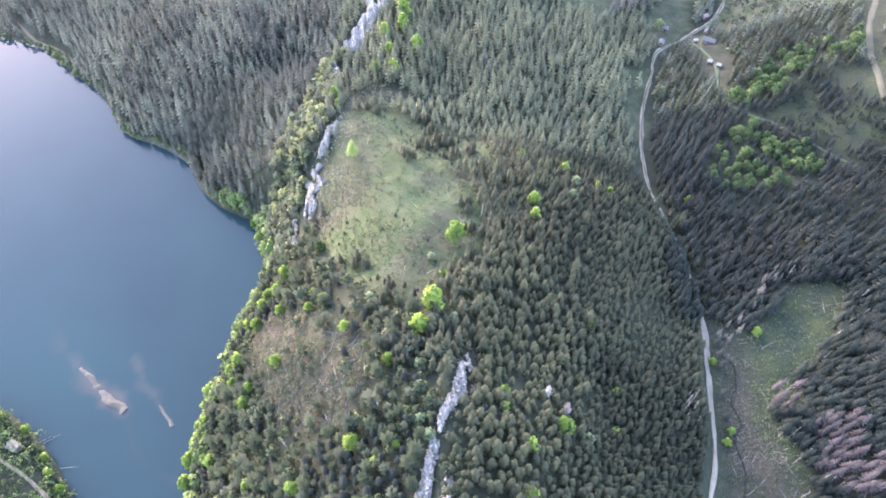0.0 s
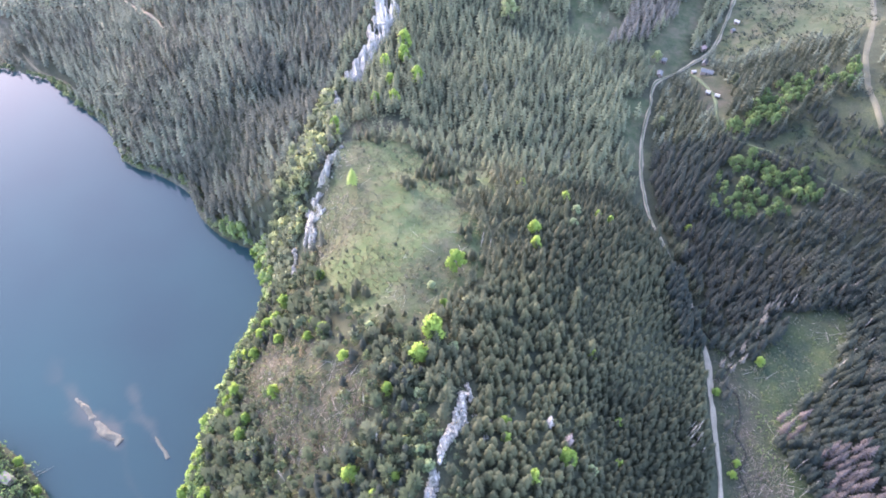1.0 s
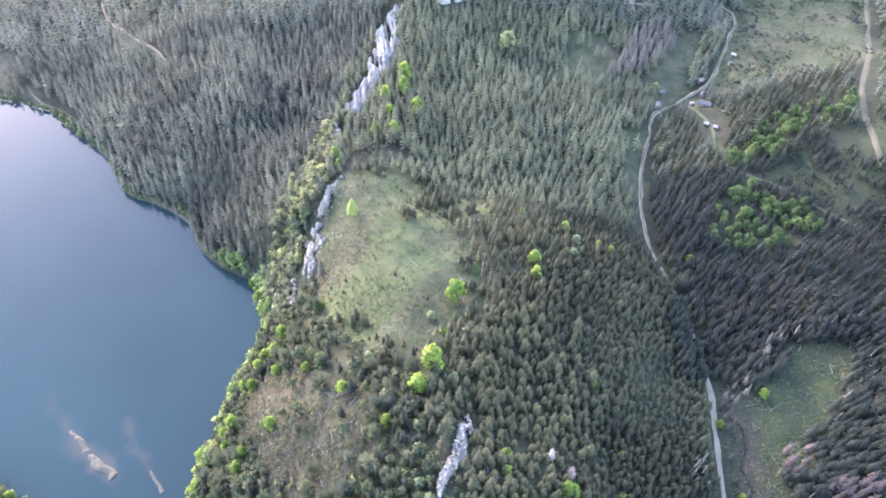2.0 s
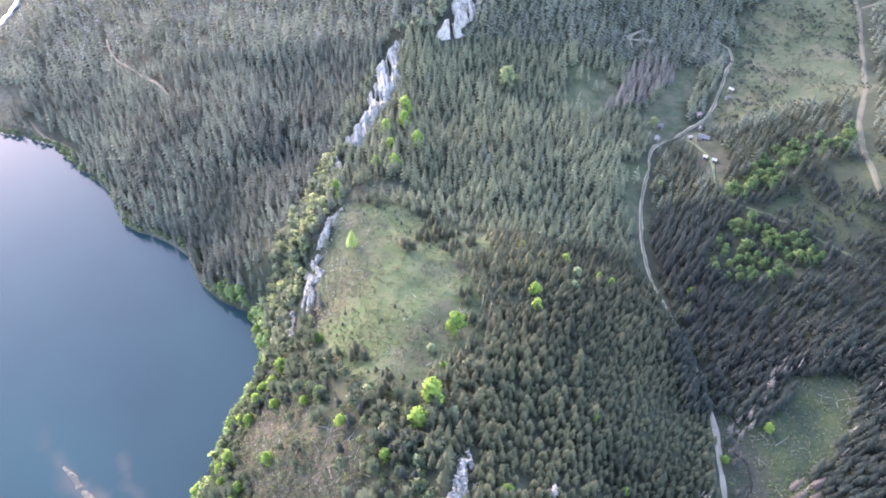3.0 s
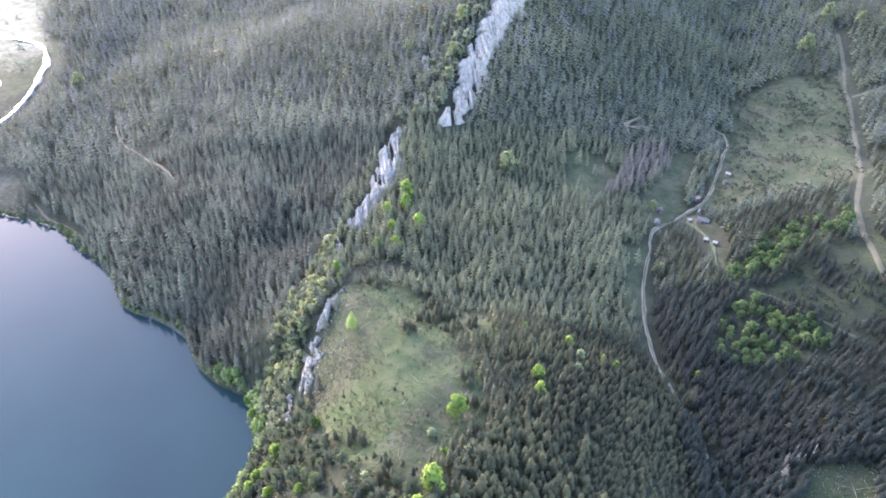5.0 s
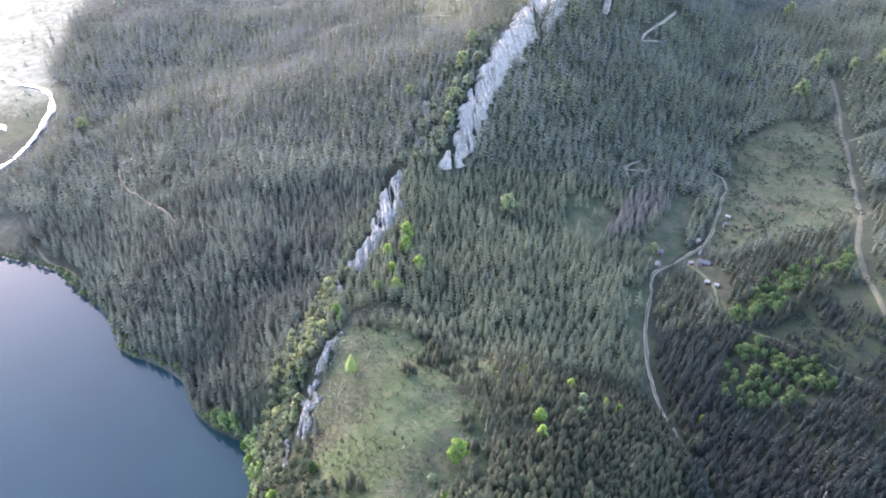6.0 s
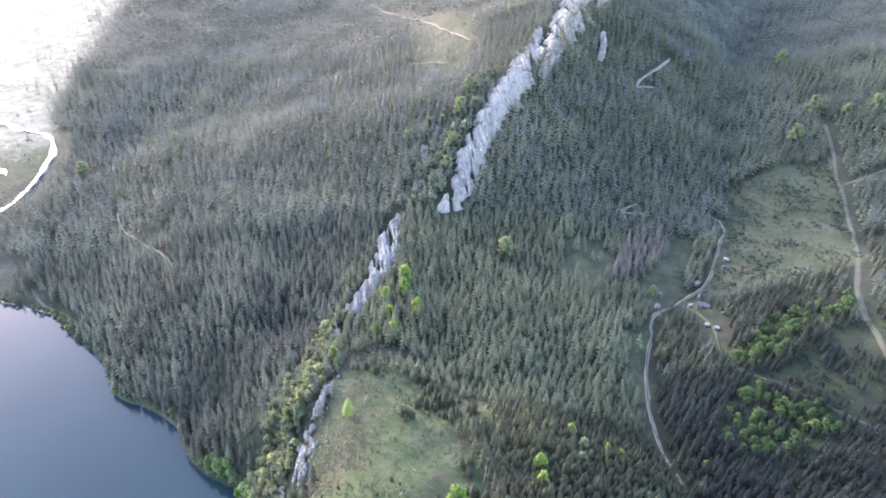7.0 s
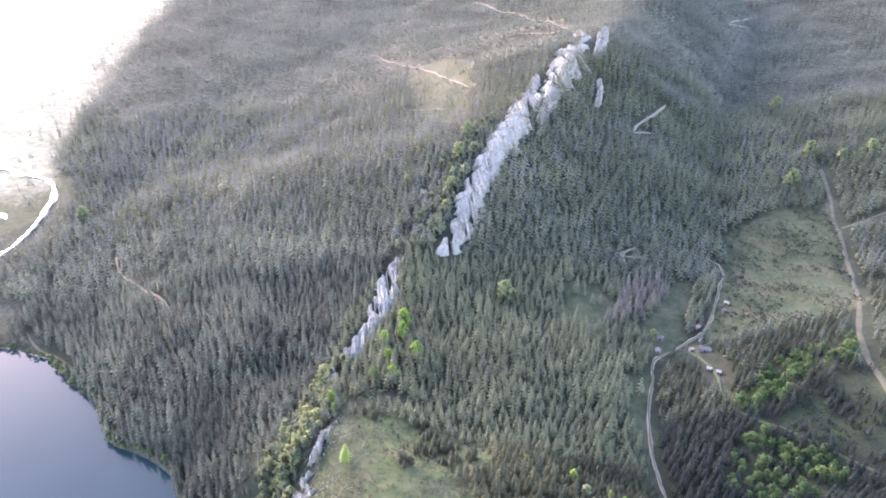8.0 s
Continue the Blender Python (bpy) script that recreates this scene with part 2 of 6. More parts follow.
    # pale grass and gravel of the valley floor, brightened to suggest sunlit haze
    flat = blend(0.5, ramped(broad, (0.07, 0.078, 0.046), (0.115, 0.112, 0.074), (0.16, 0.15, 0.11)), ramped(patch, (0.06, 0.07, 0.038), (0.11, 0.108, 0.072), (0.165, 0.155, 0.115)))
    colour = blend(cover("flat"), colour, flat)
    colour = blend(cover("brush"), colour, brush)
    shader = node("ShaderNodeBsdfPrincipled")
    link(colour, shader.inputs["Base Color"])
    shader.inputs["Roughness"].default_value = 0.95
    shader.inputs["Specular IOR Level"].default_value = 0.08
    b = node("ShaderNodeBump")
    b.inputs["Strength"].default_value, b.inputs["Distance"].default_value = 0.6, 0.6
    link(tuft, b.inputs["Height"])
    link(b.outputs[0], shader.inputs["Normal"])
    out = node("ShaderNodeOutputMaterial")
    link(shader.outputs[0], out.inputs[0])
    return mat


def water_material():
    """Murky blue-green lake water without a ripple, brownish over gravel shoals."""
    mat = bpy.data.materials.new("lake_water")
    mat.use_nodes = True
    nt = mat.node_tree
    nt.nodes.clear()
    node, link = nt.nodes.new, nt.links.new
    where = node("ShaderNodeNewGeometry")
    wide = node("ShaderNodeTexNoise")
    wide.inputs["Scale"].default_value = 1 / 90
    link(where.outputs["Position"], wide.inputs["Vector"])
    ramp = node("ShaderNodeValToRGB")
    ramp.color_ramp.elements[0].position, ramp.color_ramp.elements[1].position = 0.3, 0.7
    ramp.color_ramp.elements[0].color, ramp.color_ramp.elements[1].color = (0.0085, 0.0175, 0.019, 1), (0.0095, 0.0235, 0.0235, 1)
    link(wide.outputs["Fac"], ramp.inputs[0])
    shader = node("ShaderNodeBsdfPrincipled")
    link(ramp.outputs[0], shader.inputs["Base Color"])
    shader.inputs["IOR"].default_value = 1.33
    shallow = node("ShaderNodeAttribute")
    shallow.attribute_name = "shallow"
    shoal = node("ShaderNodeMix")
    shoal.data_type = "RGBA"
    shoal.inputs["B"].default_value = (0.03, 0.032, 0.027, 1)
    link(shallow.outputs["Fac"], shoal.inputs[0])
    link(ramp.outputs[0], shoal.inputs["A"])
    link(shoal.outputs["Result"], shader.inputs["Base Color"])
    shader.inputs["Roughness"].default_value = 0.0
    shader.inputs["Specular IOR Level"].default_value = 0.25
    out = node("ShaderNodeOutputMaterial")
    link(shader.outputs[0], out.inputs[0])
    return mat


GROUND, WATER = ground_material(), water_material()


# ---- the lie of the land ----
def smooth_line(y, ys, vs):
    """Cubic curve through (ys, vs), flat past the ends."""
    ys, vs = np.array(ys, float), np.array(vs, float)
    d = np.diff(vs) / np.diff(ys)
    m = np.zeros(len(ys))
    m[1:-1] = np.where(d[1:] * d[:-1] > 0, 2 * d[1:] * d[:-1] / (d[1:] + d[:-1] + 1e-12), 0)
    y = np.clip(y, ys[0], ys[-1])
    k = np.clip(np.searchsorted(ys, y) - 1, 0, len(ys) - 2)
    h = ys[k + 1] - ys[k]
    t = (y - ys[k]) / h
    return ((2 * t**3 - 3 * t**2 + 1) * vs[k] + (t**3 - 2 * t**2 + t) * h * m[k]
            + (3 * t**2 - 2 * t**3) * vs[k + 1] + (t**3 - t**2) * h * m[k + 1])


def value_noise(x, y, size, seed=0):
    """Smooth noise from 0 to 1 with cells of that size."""
    u, v = np.asarray(x, float) / size, np.asarray(y, float) / size
    i, j = np.floor(u), np.floor(v)
    fu, fv = u - i, v - j
    fu, fv = fu * fu * (3 - 2 * fu), fv * fv * (3 - 2 * fv)

    def cell(a, b):
        s = np.sin(a * 127.1 + b * 311.7 + seed * 74.7) * 43758.5453
        return s - np.floor(s)

    return ((cell(i, j) * (1 - fu) + cell(i + 1, j) * fu) * (1 - fv)
            + (cell(i, j + 1) * (1 - fu) + cell(i + 1, j + 1) * fu) * fv)


def fractal(x, y, size, octaves=4, seed=0):
    return sum((value_noise(x, y, size / 2**o, seed + o) - 0.5) / 2**o for o in range(octaves))


# lines along the valley, by y: lake shore, foot of the hillside, crest, road in the valley, east slope
def shore_x(y):
    return smooth_line(y, (0, 85, 115, 143, 169, 193, 213, 224, 247, 257, 274, 290, 306, 317, 350, 375, 397, 413, 440, 470, 500),
                       (-126, -122, -122, -117, -113, -106, -101, -106, -115, -134, -152, -161, -183, -208, -232, -262, -287, -333, -420, -560, -800))


def west_shore_x(y):
    return smooth_line(y, (0, 60, 85, 116, 129, 150, 190, 260), (-160, -165, -178, -206, -226, -260, -330, -600))


def foot_x(y):
    return np.where(y < 397, shore_x(y), smooth_line(y, (397, 500, 700, 900, 1500), (-287, -330, -345, -330, -250)))


def crest(y):
    return (smooth_line(y, (0, 83, 135, 166, 230, 300, 345, 400, 450, 480, 574, 700, 800, 1000, 1400), (5, 0, -5, -5, -30, -62, -63, -55, -35, -8, 34, 95, 145, 240, 420)),
            smooth_line(y, (0, 83, 135, 166, 230, 300, 345, 400, 450, 480, 574, 700, 800, 1000, 1400), (116, 110, 96, 90, 76, 53, 46, 44, 46, 50, 62, 82, 92, 100, 100)))


def valley(y):
    return (smooth_line(y, (0, 124, 163, 218, 279, 374, 402, 450, 526, 700, 1000, 1500), (118, 124, 129, 128, 119, 146, 168, 205, 240, 300, 420, 620)),
            smooth_line(y, (0, 124, 163, 218, 279, 374, 420, 526, 700, 1000), (46, 41, 36, 28, 23, 16, 11, 5, 4, 4)))


def height(x, y):
    """Height of the ground above the lake."""
    x, y = np.broadcast_arrays(np.asarray(x, float), np.asarray(y, float))
    s, b, w = shore_x(y), foot_x(y), west_shore_x(y)
    cx, cz = crest(y)
    vx, vz = valley(y)
    u = np.clip((x - b) / (cx - b), 0, 1)
    steep = smooth_line(y, (0, 90, 140, 180, 230, 290, 400, 900), (1.3, 1.4, 2.3, 2.3, 1.7, 1.2, 1.25, 1.35))
    hollow = smooth_line(y, (550, 800, 1500), (1, 2.2, 2.6))
    flank = cz * (1 - (1 - u)**steep)**hollow
    v = np.clip((vx - x) / (vx - cx), 0, 1)
    full = smooth_line(y, (0, 160, 240, 300, 360, 450, 600), (1.15, 1.25, 1.8, 1.8, 1.5, 1.2, 1.3))
    east = vz + (cz - vz) * (1 - (1 - v)**full)
    e = np.maximum(x - vx - 14, 0)
    rise = smooth_line(y, (100, 160, 250, 330, 400, 460, 600, 1000), (0.1, 0.1, 0.15, 0.27, 0.28, 0.17, 0.17, 0.12))
    side = vz + 120 * np.tanh(rise * e / 120)
    z = np.where(x < cx, flank, np.where(x < vx, east, side))
    land = np.minimum(x - s, 60)
    z = z + np.where(x < b, 0.04 * np.clip(land, 0, 40), 0)
    rough = np.clip((x - b) / 40, 0, 1)
    z = z + rough * (fractal(x, y, 90, 3, 3) * 9 + fractal(x, y, 18, 3, 9) * 2.0)
    bank = np.clip((w - x) * 0.6, -14, 7) + np.clip((w - x - 12) * 0.25, 0, 10)
    bed = np.maximum(np.clip((x - s) * 0.5, -14, 0), np.where(y < 300, bank, -14))
    return np.where(x < s, np.minimum(bed, 30), z)


# ---- mesh helpers ----
def triangles(name, verts, faces, mat, smooth=False, normals=None, **values):
    """A mesh from arrays; faces of three or four corners; normals: one a vertex; values: one number a vertex."""
    verts, faces = np.asarray(verts, np.float32), np.asarray(faces, np.int32)
    me = bpy.data.meshes.new(name)
    n, k = faces.shape
    me.vertices.add(len(verts))
    me.vertices.foreach_set("co", verts.ravel())
    me.loops.add(n * k)
    me.loops.foreach_set("vertex_index", faces.ravel())
    me.polygons.add(n)
    me.polygons.foreach_set("loop_start", np.arange(0, n * k, k, dtype=np.int32))
    me.polygons.foreach_set("loop_total", np.full(n, k, np.int32))
    me.polygons.foreach_set("use_smooth", np.full(n, smooth or normals is not None))
    for key, value in values.items():
        me.attributes.new(key, "FLOAT", "POINT").data.foreach_set("value", np.asarray(value, np.float32))
    me.update(calc_edges=True)
    me.validate()
    if normals is not None:
        me.normals_split_custom_set_from_vertices(np.asarray(normals, np.float32))
    me.materials.append(mat)
    return me


def part(name, data, parent, label=""):
    """One mesh object under a thing or a part."""
    ob = new(name, data)
    ob.parent = parent
    return tagged(ob, label)


def bm_mesh(name, bm, mat, smooth=False):
    me = bpy.data.meshes.new(name)
    for f in bm.faces:
        f.smooth = smooth
    bm.to_mesh(me)
    bm.free()
    me.materials.append(mat)
    return me


def inside(x, y, poly):
    """Which points lie in the polygon."""
    res = np.zeros(np.shape(x), bool)
    px, py = np.array(poly, float).T
    for a in range(len(px)):
        b = a - 1
        cross = (py[a] > y) != (py[b] > y)
        res ^= cross & (x < (px[b] - px[a]) * (y - py[a]) / (py[b] - py[a] + 1e-9) + px[a])
    return res


def edge_distance(x, y, line):
    """Distance from points to an open line."""
    best = np.full(np.shape(x), 1e9)
    pts = np.array(line, float)
    for a, b in zip(pts[:-1], pts[1:]):
        d = b - a
        t = np.clip(((x - a[0]) * d[0] + (y - a[1]) * d[1]) / (d @ d), 0, 1)
        best = np.minimum(best, np.hypot(x - a[0] - t * d[0], y - a[1] - t * d[1]))
    return best


def soft_cover(x, y, poly, feather=7.0):
    """1 well inside the polygon, 0 well outside, ragged between."""
    d = edge_distance(x, y, list(poly) + [poly[0]])
    d = np.where(inside(x, y, poly), d, -d) + fractal(x, y, 16, 3, 5) * 10
    return np.clip(0.5 + d / feather, 0, 1)


def along(line, step):
    """Points every step metres on a smooth curve through the line."""
    pts = np.array(line, float)
    d = np.r_[0, np.cumsum(np.hypot(*np.diff(pts, axis=0).T))]
    s = np.linspace(0, d[-1], max(int(d[-1] / step), 2) + 1)
    return np.c_[smooth_line(s, d, pts[:, 0]), smooth_line(s, d, pts[:, 1])]


# ---- land cover, as outlines on the plan ----
MEADOW = [(-56, 276), (-28, 293), (-14, 281), (24, 263), (27, 240), (5, 231), (18, 213), (20, 191), (12, 174), (1, 161), (-8, 146), (-25, 144), (-35, 155), (-51, 171), (-63, 193), (-64, 217), (-63, 241), (-56, 259)]
CLEARING = [(-82, 162), (-55, 146), (-33, 125), (-28, 104), (-40, 93), (-54, 89), (-75, 100), (-91, 122), (-95, 146), (-90, 159)]
CLEARCUT = [(131, 166), (149, 152), (172, 183), (195, 189), (209, 183), (200, 162), (178, 141), (160, 123), (148, 108), (157, 96), (154, 60), (112, 60), (121, 95), (125, 121)]
STRIP = [(117, 353), (136, 357), (123, 292), (113, 277), (110, 313)]
PASTURE = [(257, 565), (301, 597), (381, 612), (300, 412), (262, 397), (217, 392), (190, 386), (199, 431), (234, 489)]
FARM = [(173, 407), (187, 401), (191, 360), (181, 320), (174, 331), (166, 353)]
EAST_MEADOW = [(178, 301), (201, 305), (231, 329), (285, 345), (262, 265), (225, 268), (206, 280), (183, 289)]
FAR_CLEARING = [(95, 455), (133, 456), (130, 416), (103, 398), (84, 408)]
HUT_PATCH = [(144, 414), (162, 436), (176, 474), (204, 473), (186, 430), (180, 410), (153, 385), (136, 380)]
RIVER_FLAT = [(-800, 560), (-420, 560), (-380, 640), (-400, 700), (-460, 740), (-800, 760)]
VALLEY_FLOOR = [(-591, 1700), (-544, 1309), (-507, 1073), (-476, 901), (-446, 754), (-408, 680), (-394, 600), (-400, 560), (-560, 560), (-1100, 760), (-1900, 1100), (-1900, 1700)]
FAR_PASTURE = [(-46, 960), (-36, 800), (-20, 722), (10, 708), (28, 720), (36, 810), (42, 920), (10, 1010), (-22, 1000)]
SCREE = [(-68, 188), (-44, 190), (-30, 215), (-24, 250), (-38, 274), (-54, 282), (-66, 240)]
GREEN_WOOD = [(152, 262), (165, 284), (178, 297), (192, 289), (200, 277), (208, 279), (220, 263), (212, 250), (188, 246), (158, 249)]
GREEN_GROVE = [(177, 321), (194, 332), (214, 352), (232, 361), (248, 360), (268, 364), (262, 342), (246, 336), (237, 341), (219, 329), (202, 314), (181, 310)]
FARM_EARTH = [(165, 350), (168, 372), (173, 388), (184, 390), (190, 371), (192, 346), (182, 336), (170, 342)]
SADDLE = [(-58, 276), (-60, 300), (-50, 313), (-29, 318), (-16, 311), (-14, 292), (-28, 292), (-50, 282)]
DEAD_STAND = [(160, 103), (168, 108), (180, 112), (184, 104), (178, 96), (187, 86), (187, 74), (166, 74), (157, 83), (163, 94)]
DEAD_EDGE = [(147, 112), (151, 124), (162, 128), (164, 122), (155, 112)]
FAR_DEAD = [(130, 428), (145, 462), (178, 484), (178, 452), (145, 418), (108, 405)]
POLE_STAND = [(12, 60), (108, 60), (122, 115), (126, 160), (124, 205), (112, 250), (70, 262), (30, 225), (24, 180), (14, 140)]

ROAD = [(106, 60), (119, 94), (122, 115), (125, 138), (128, 160), (128, 185), (125, 210), (119, 236), (118, 262), (121, 289), (130, 330), (138, 352), (142, 368), (151, 381), (165, 392), (178, 403), (195, 417), (210, 443), (228, 480), (238, 500), (240, 514), (232, 522)]
FARM_TRACK = [(174, 390), (180, 357), (176, 330), (179, 315), (199, 295), (216, 276), (236, 256)]
SLOPE_TRACK = [(262, 270), (259, 295), (261.5, 320), (267.5, 345), (274, 366), (290, 396), (313, 440), (334, 485), (360, 564), (387, 635), (400, 682)]
SIDE_TRACK = [(361, 556), (385, 564), (408, 573), (470, 600)]
HILL_LANE = [(-243, 378), (-237, 377), (-229, 374), (-222, 374)]
LANE = [(-288, 532), (-275, 506), (-246, 475), (-217, 447), (-204, 431)]
BEND = [(150, 486), (149, 498), (163, 510)]
BEND_SPUR = [(150, 497), (170, 498)]
SHORE_PATH = [(-316, 428), (-297, 408), (-278, 398), (-262, 385)]
FAR_ROADS = [[(65, 1451), (137, 1271), (173, 986)], [(114, 1043), (167, 973)], [(-32, 990), (6, 896), (32, 817)], [(-36, 787), (7, 760)], [(-127, 1115), (-110, 1129), (-80, 1073), (-32, 990)], [(-2, 1152), (26, 1109)],
             [(-157, 780), (-138, 788), (-125, 814), (-97, 810), (-67, 802)], [(204, 712), (215, 734), (240, 764), (262, 795)], [(204, 712), (229, 728)], [(490, 1230), (566, 1346), (613, 1419)], [(490, 1229), (606, 1336)], [(-454, 884), (-408, 881)]]
RIVER = [(-560, 728), (-494, 723), (-460, 707), (-429, 694), (-409, 673), (-397, 641), (-393, 611), (-390, 584), (-390, 562), (-405, 520), (-440, 470)]


# ---- ground, lake, river, roads ----
def steps(parts):
    out = [parts[0][0]]
    for a, b, h in parts:
        n = max(int(round((b - a) / h)), 1)
        out += list(a + (b - a) * (np.arange(n) + 1) / n)
    return np.array(out)


gx = steps([(-4600, -1200, 340), (-1200, -500, 35), (-500, -230, 9), (-230, 260, 3.5), (260, 500, 8), (500, 1200, 35), (1200, 4600, 340)])
gy = steps([(-4600, -400, 420), (-400, 40, 40), (40, 420, 3.5), (420, 900, 8), (900, 1800, 25), (1800, 4800, 300)])
X, Y = np.meshgrid(gx, gy)
Z = height(X, Y)
cover_meadow = soft_cover(X, Y, MEADOW, 9)
cover_brush = np.maximum.reduce([soft_cover(X, Y, CLEARING, 30), soft_cover(X, Y, FARM_EARTH), 0.5 * soft_cover(X, Y, SADDLE, 14), 0.6 * soft_cover(X, Y, DEAD_STAND, 12), 0.5 * soft_cover(X, Y, SCREE, 22), 0.8 * soft_cover(X, Y, [(130, 168), (141, 158), (146, 128), (142, 100), (150, 60), (112, 60), (122, 95), (126, 125)], 16), 0.5 * soft_cover(X, Y, [(-8, 144), (-24, 146), (-20, 175), (2, 205), (14, 196), (14, 176), (2, 160)], 14)])
cover_field = np.maximum.reduce([soft_cover(X, Y, p) for p in (STRIP, PASTURE, FAR_CLEARING, HUT_PATCH, RIVER_FLAT, FAR_PASTURE)])
cover_field = np.maximum(cover_field, soft_cover(X, Y, FARM))
cover_cut = np.maximum(soft_cover(X, Y, CLEARCUT, 10), 0.8 * soft_cover(X, Y, EAST_MEADOW, 12))
cover_flat = soft_cover(X, Y, VALLEY_FLOOR, 40) * np.clip((Y - 600) / 120, 0, 1)
# the floor pales up the lake slope and far off, as painted haze
hazed_slope = np.clip((crest(Y)[0] - 8 - X) / 14, 0, 1) * np.clip((Y - 235) / 30, 0, 1)
cover_hazed = np.maximum(hazed_slope, np.clip((Y - 430) / 60, 0, 1) * np.where(Y < 880, 0.15, 1.6)) * np.clip(0.3 + fractal(X, Y, 40, 3, 33) * 0.5, 0, 1)
ids = np.arange(X.size).reshape(X.shape)
quads = np.stack([ids[:-1, :-1], ids[:-1, 1:], ids[1:, 1:], ids[1:, :-1]], -1).reshape(-1, 4)
ground = new("ground", triangles("ground", np.stack([X, Y, Z], -1).reshape(-1, 3), quads, GROUND, True, meadow=cover_meadow.ravel(), brush=cover_brush.ravel(), field=cover_field.ravel(), cut=cover_cut.ravel(), flat=cover_flat.ravel(), straw=cover_hazed.ravel()))
tagged(ground, "hilly ground with forest floor, meadow and cut-over slopes", "ground", kind="structure")

wx = steps([(-4500, -260, 4240), (-260, -100, 1.6), (-100, -60, 40)])
wy = steps([(-4500, 80, 4580), (80, 200, 1.6), (200, 560, 360)])
WX, WY = np.meshgrid(wx, wy)
wids = np.arange(WX.size).reshape(WX.shape)
fray = fractal(WX, WY, 14, 4, 91)
bar_line, bar_side = [(-214, 170), (-197, 154.5), (-186, 146), (-174, 135), (-164, 128)], [(-166, 158), (-154.5, 140), (-143.5, 127.7), (-137, 120)]
shoals = 0.9 * np.clip(1.25 - edge_distance(WX, WY, bar_line) / 5.0 + 1.8 * fray, 0, 1) * np.clip((WX + 216) / 30, 0, 1)
shoals = np.maximum(shoals, 0.5 * np.clip(1.1 - edge_distance(WX, WY, bar_side) / 3.2 + 2.2 * fray, 0, 1))
shoals = np.maximum(shoals, 0.2 * np.clip(1.1 - edge_distance(WX, WY, [(-161, 126), (-156, 112), (-146, 100), (-128, 92)]) / 2.2 + 1.4 * fray, 0, 1))
lake = new("water", triangles("water", np.stack([WX, WY, 0 * WX], -1).reshape(-1, 3), np.stack([wids[:-1, :-1], wids[:-1, 1:], wids[1:, 1:], wids[1:, :-1]], -1).reshape(-1, 4), WATER, True, shallow=shoals.ravel()))
tagged(lake, "calm blue-green lake reflecting a hazy sky", "lake", kind="structure")


def strip(name, line, width, mat, lift, step=3.0, ragged=0.15, crown=0.0, seed=1, taper=0.0):
    """A band laid over the ground along a line, with uneven edges."""
    pts = along(line, step)
    d = np.gradient(pts, axis=0)
    side = np.c_[-d[:, 1], d[:, 0]] / np.hypot(*d.T)[:, None]
    verts, cols = [], np.array([-1, -0.5, 0, 0.5, 1.0])
    u = np.linspace(0, 1, len(pts))
    if taper:
        width = width * np.clip(np.minimum(u, 1 - u) / taper, 0.12, 1)
    for k, c in enumerate(cols):
        w = width / 2 * c * (1 + ragged * 4 * fractal(pts[:, 0] + 31 * k, pts[:, 1], 9, 3, seed))
        p = pts + side * np.reshape(w, (-1, 1))
        z = np.maximum(height(p[:, 0], p[:, 1]), height(pts[:, 0], pts[:, 1]) - 0.3) + lift + crown * (1 - c * c) - (0.5 if abs(c) == 1 else 0)
        verts.append(np.c_[p, z])
    n = len(pts)
    verts = np.concatenate(verts)
    faces = [(k * n + i, k * n + i + 1, (k + 1) * n + i + 1, (k + 1) * n + i) for k in range(4) for i in range(n - 1)]
    return triangles(name, verts, np.array(faces)[:, ::-1], mat, True)


road = tagged(new("road", strip("road", ROAD, 2.3, GRAVEL, 0.75, crown=0.1, ragged=0.3)), "pale gravel forest road along the valley", "road", kind="structure")
part("grass_strip", strip("grass_strip", ROAD[6:], 1.1, VERGE, 0.95, ragged=0.2), road, "worn grass strip between the wheel tracks")
tagged(new("road", strip("road", SLOPE_TRACK, 3.6, EARTH, 0.5, 8, 0.12)), "brown dirt track up the pasture", "track", kind="structure")
tagged(new("road", strip("road", SIDE_TRACK, 3.6, EARTH, 0.6, 8, 0.1)), "brown dirt track branching off across the pasture", "track", kind="structure")
tagged(new("road", strip("road", FARM_TRACK, 2.1, VERGE, 0.7)), "grassy cart track past the huts", "track", kind="structure")
tagged(new("road", strip("road", LANE, 2.0, GRAVEL, 0.9, 5, 0.4, taper=0.1)), "gravel lane in the spruce forest", "lane", kind="structure")
tagged(new("road", strip("road", BEND, 4.6, GRAVEL, 0.9, 1.5, taper=0.5)), "hairpin bend of a gravel lane", "lane", kind="structure")
tagged(new("road", strip("road", BEND_SPUR, 2.2, GRAVEL, 0.95, 2, taper=0.3)), "short gravel spur at the hairpin bend", "lane", kind="structure")
tagged(new("road", strip("road", SHORE_PATH, 2.0, EARTH, 0.6, 4, taper=0.2)), "narrow beige path at the lake shore", "path", kind="structure")
tagged(new("road", strip("road", HILL_LANE, 1.8, GRAVEL, 0.9, 3, 0.3, taper=0.3)), "short stretch of gravel lane among lakeside spruces", "lane", kind="structure")
for line in FAR_ROADS:
    tagged(new("road", strip("road", line, 3.0, GRAVEL, 1.4, 6, 0.2, taper=0.15)), "distant pale gravel road in the woods", "road", kind="structure")
tagged(new("water", strip("water", RIVER, 6.2, WATER, 0.9, 4, 0.3)), "winding river bright with sky light", "river", kind="structure")
for line in ([(-452, 622), (-436, 616), (-424, 604)], [(-588, 905), (-560, 880), (-527, 831)]):
    tagged(new("water", strip("water", line, 6, WATER, 0.9, 3, 0.3, taper=0.4)), "bright backwater beside the winding river", "river", kind="structure")
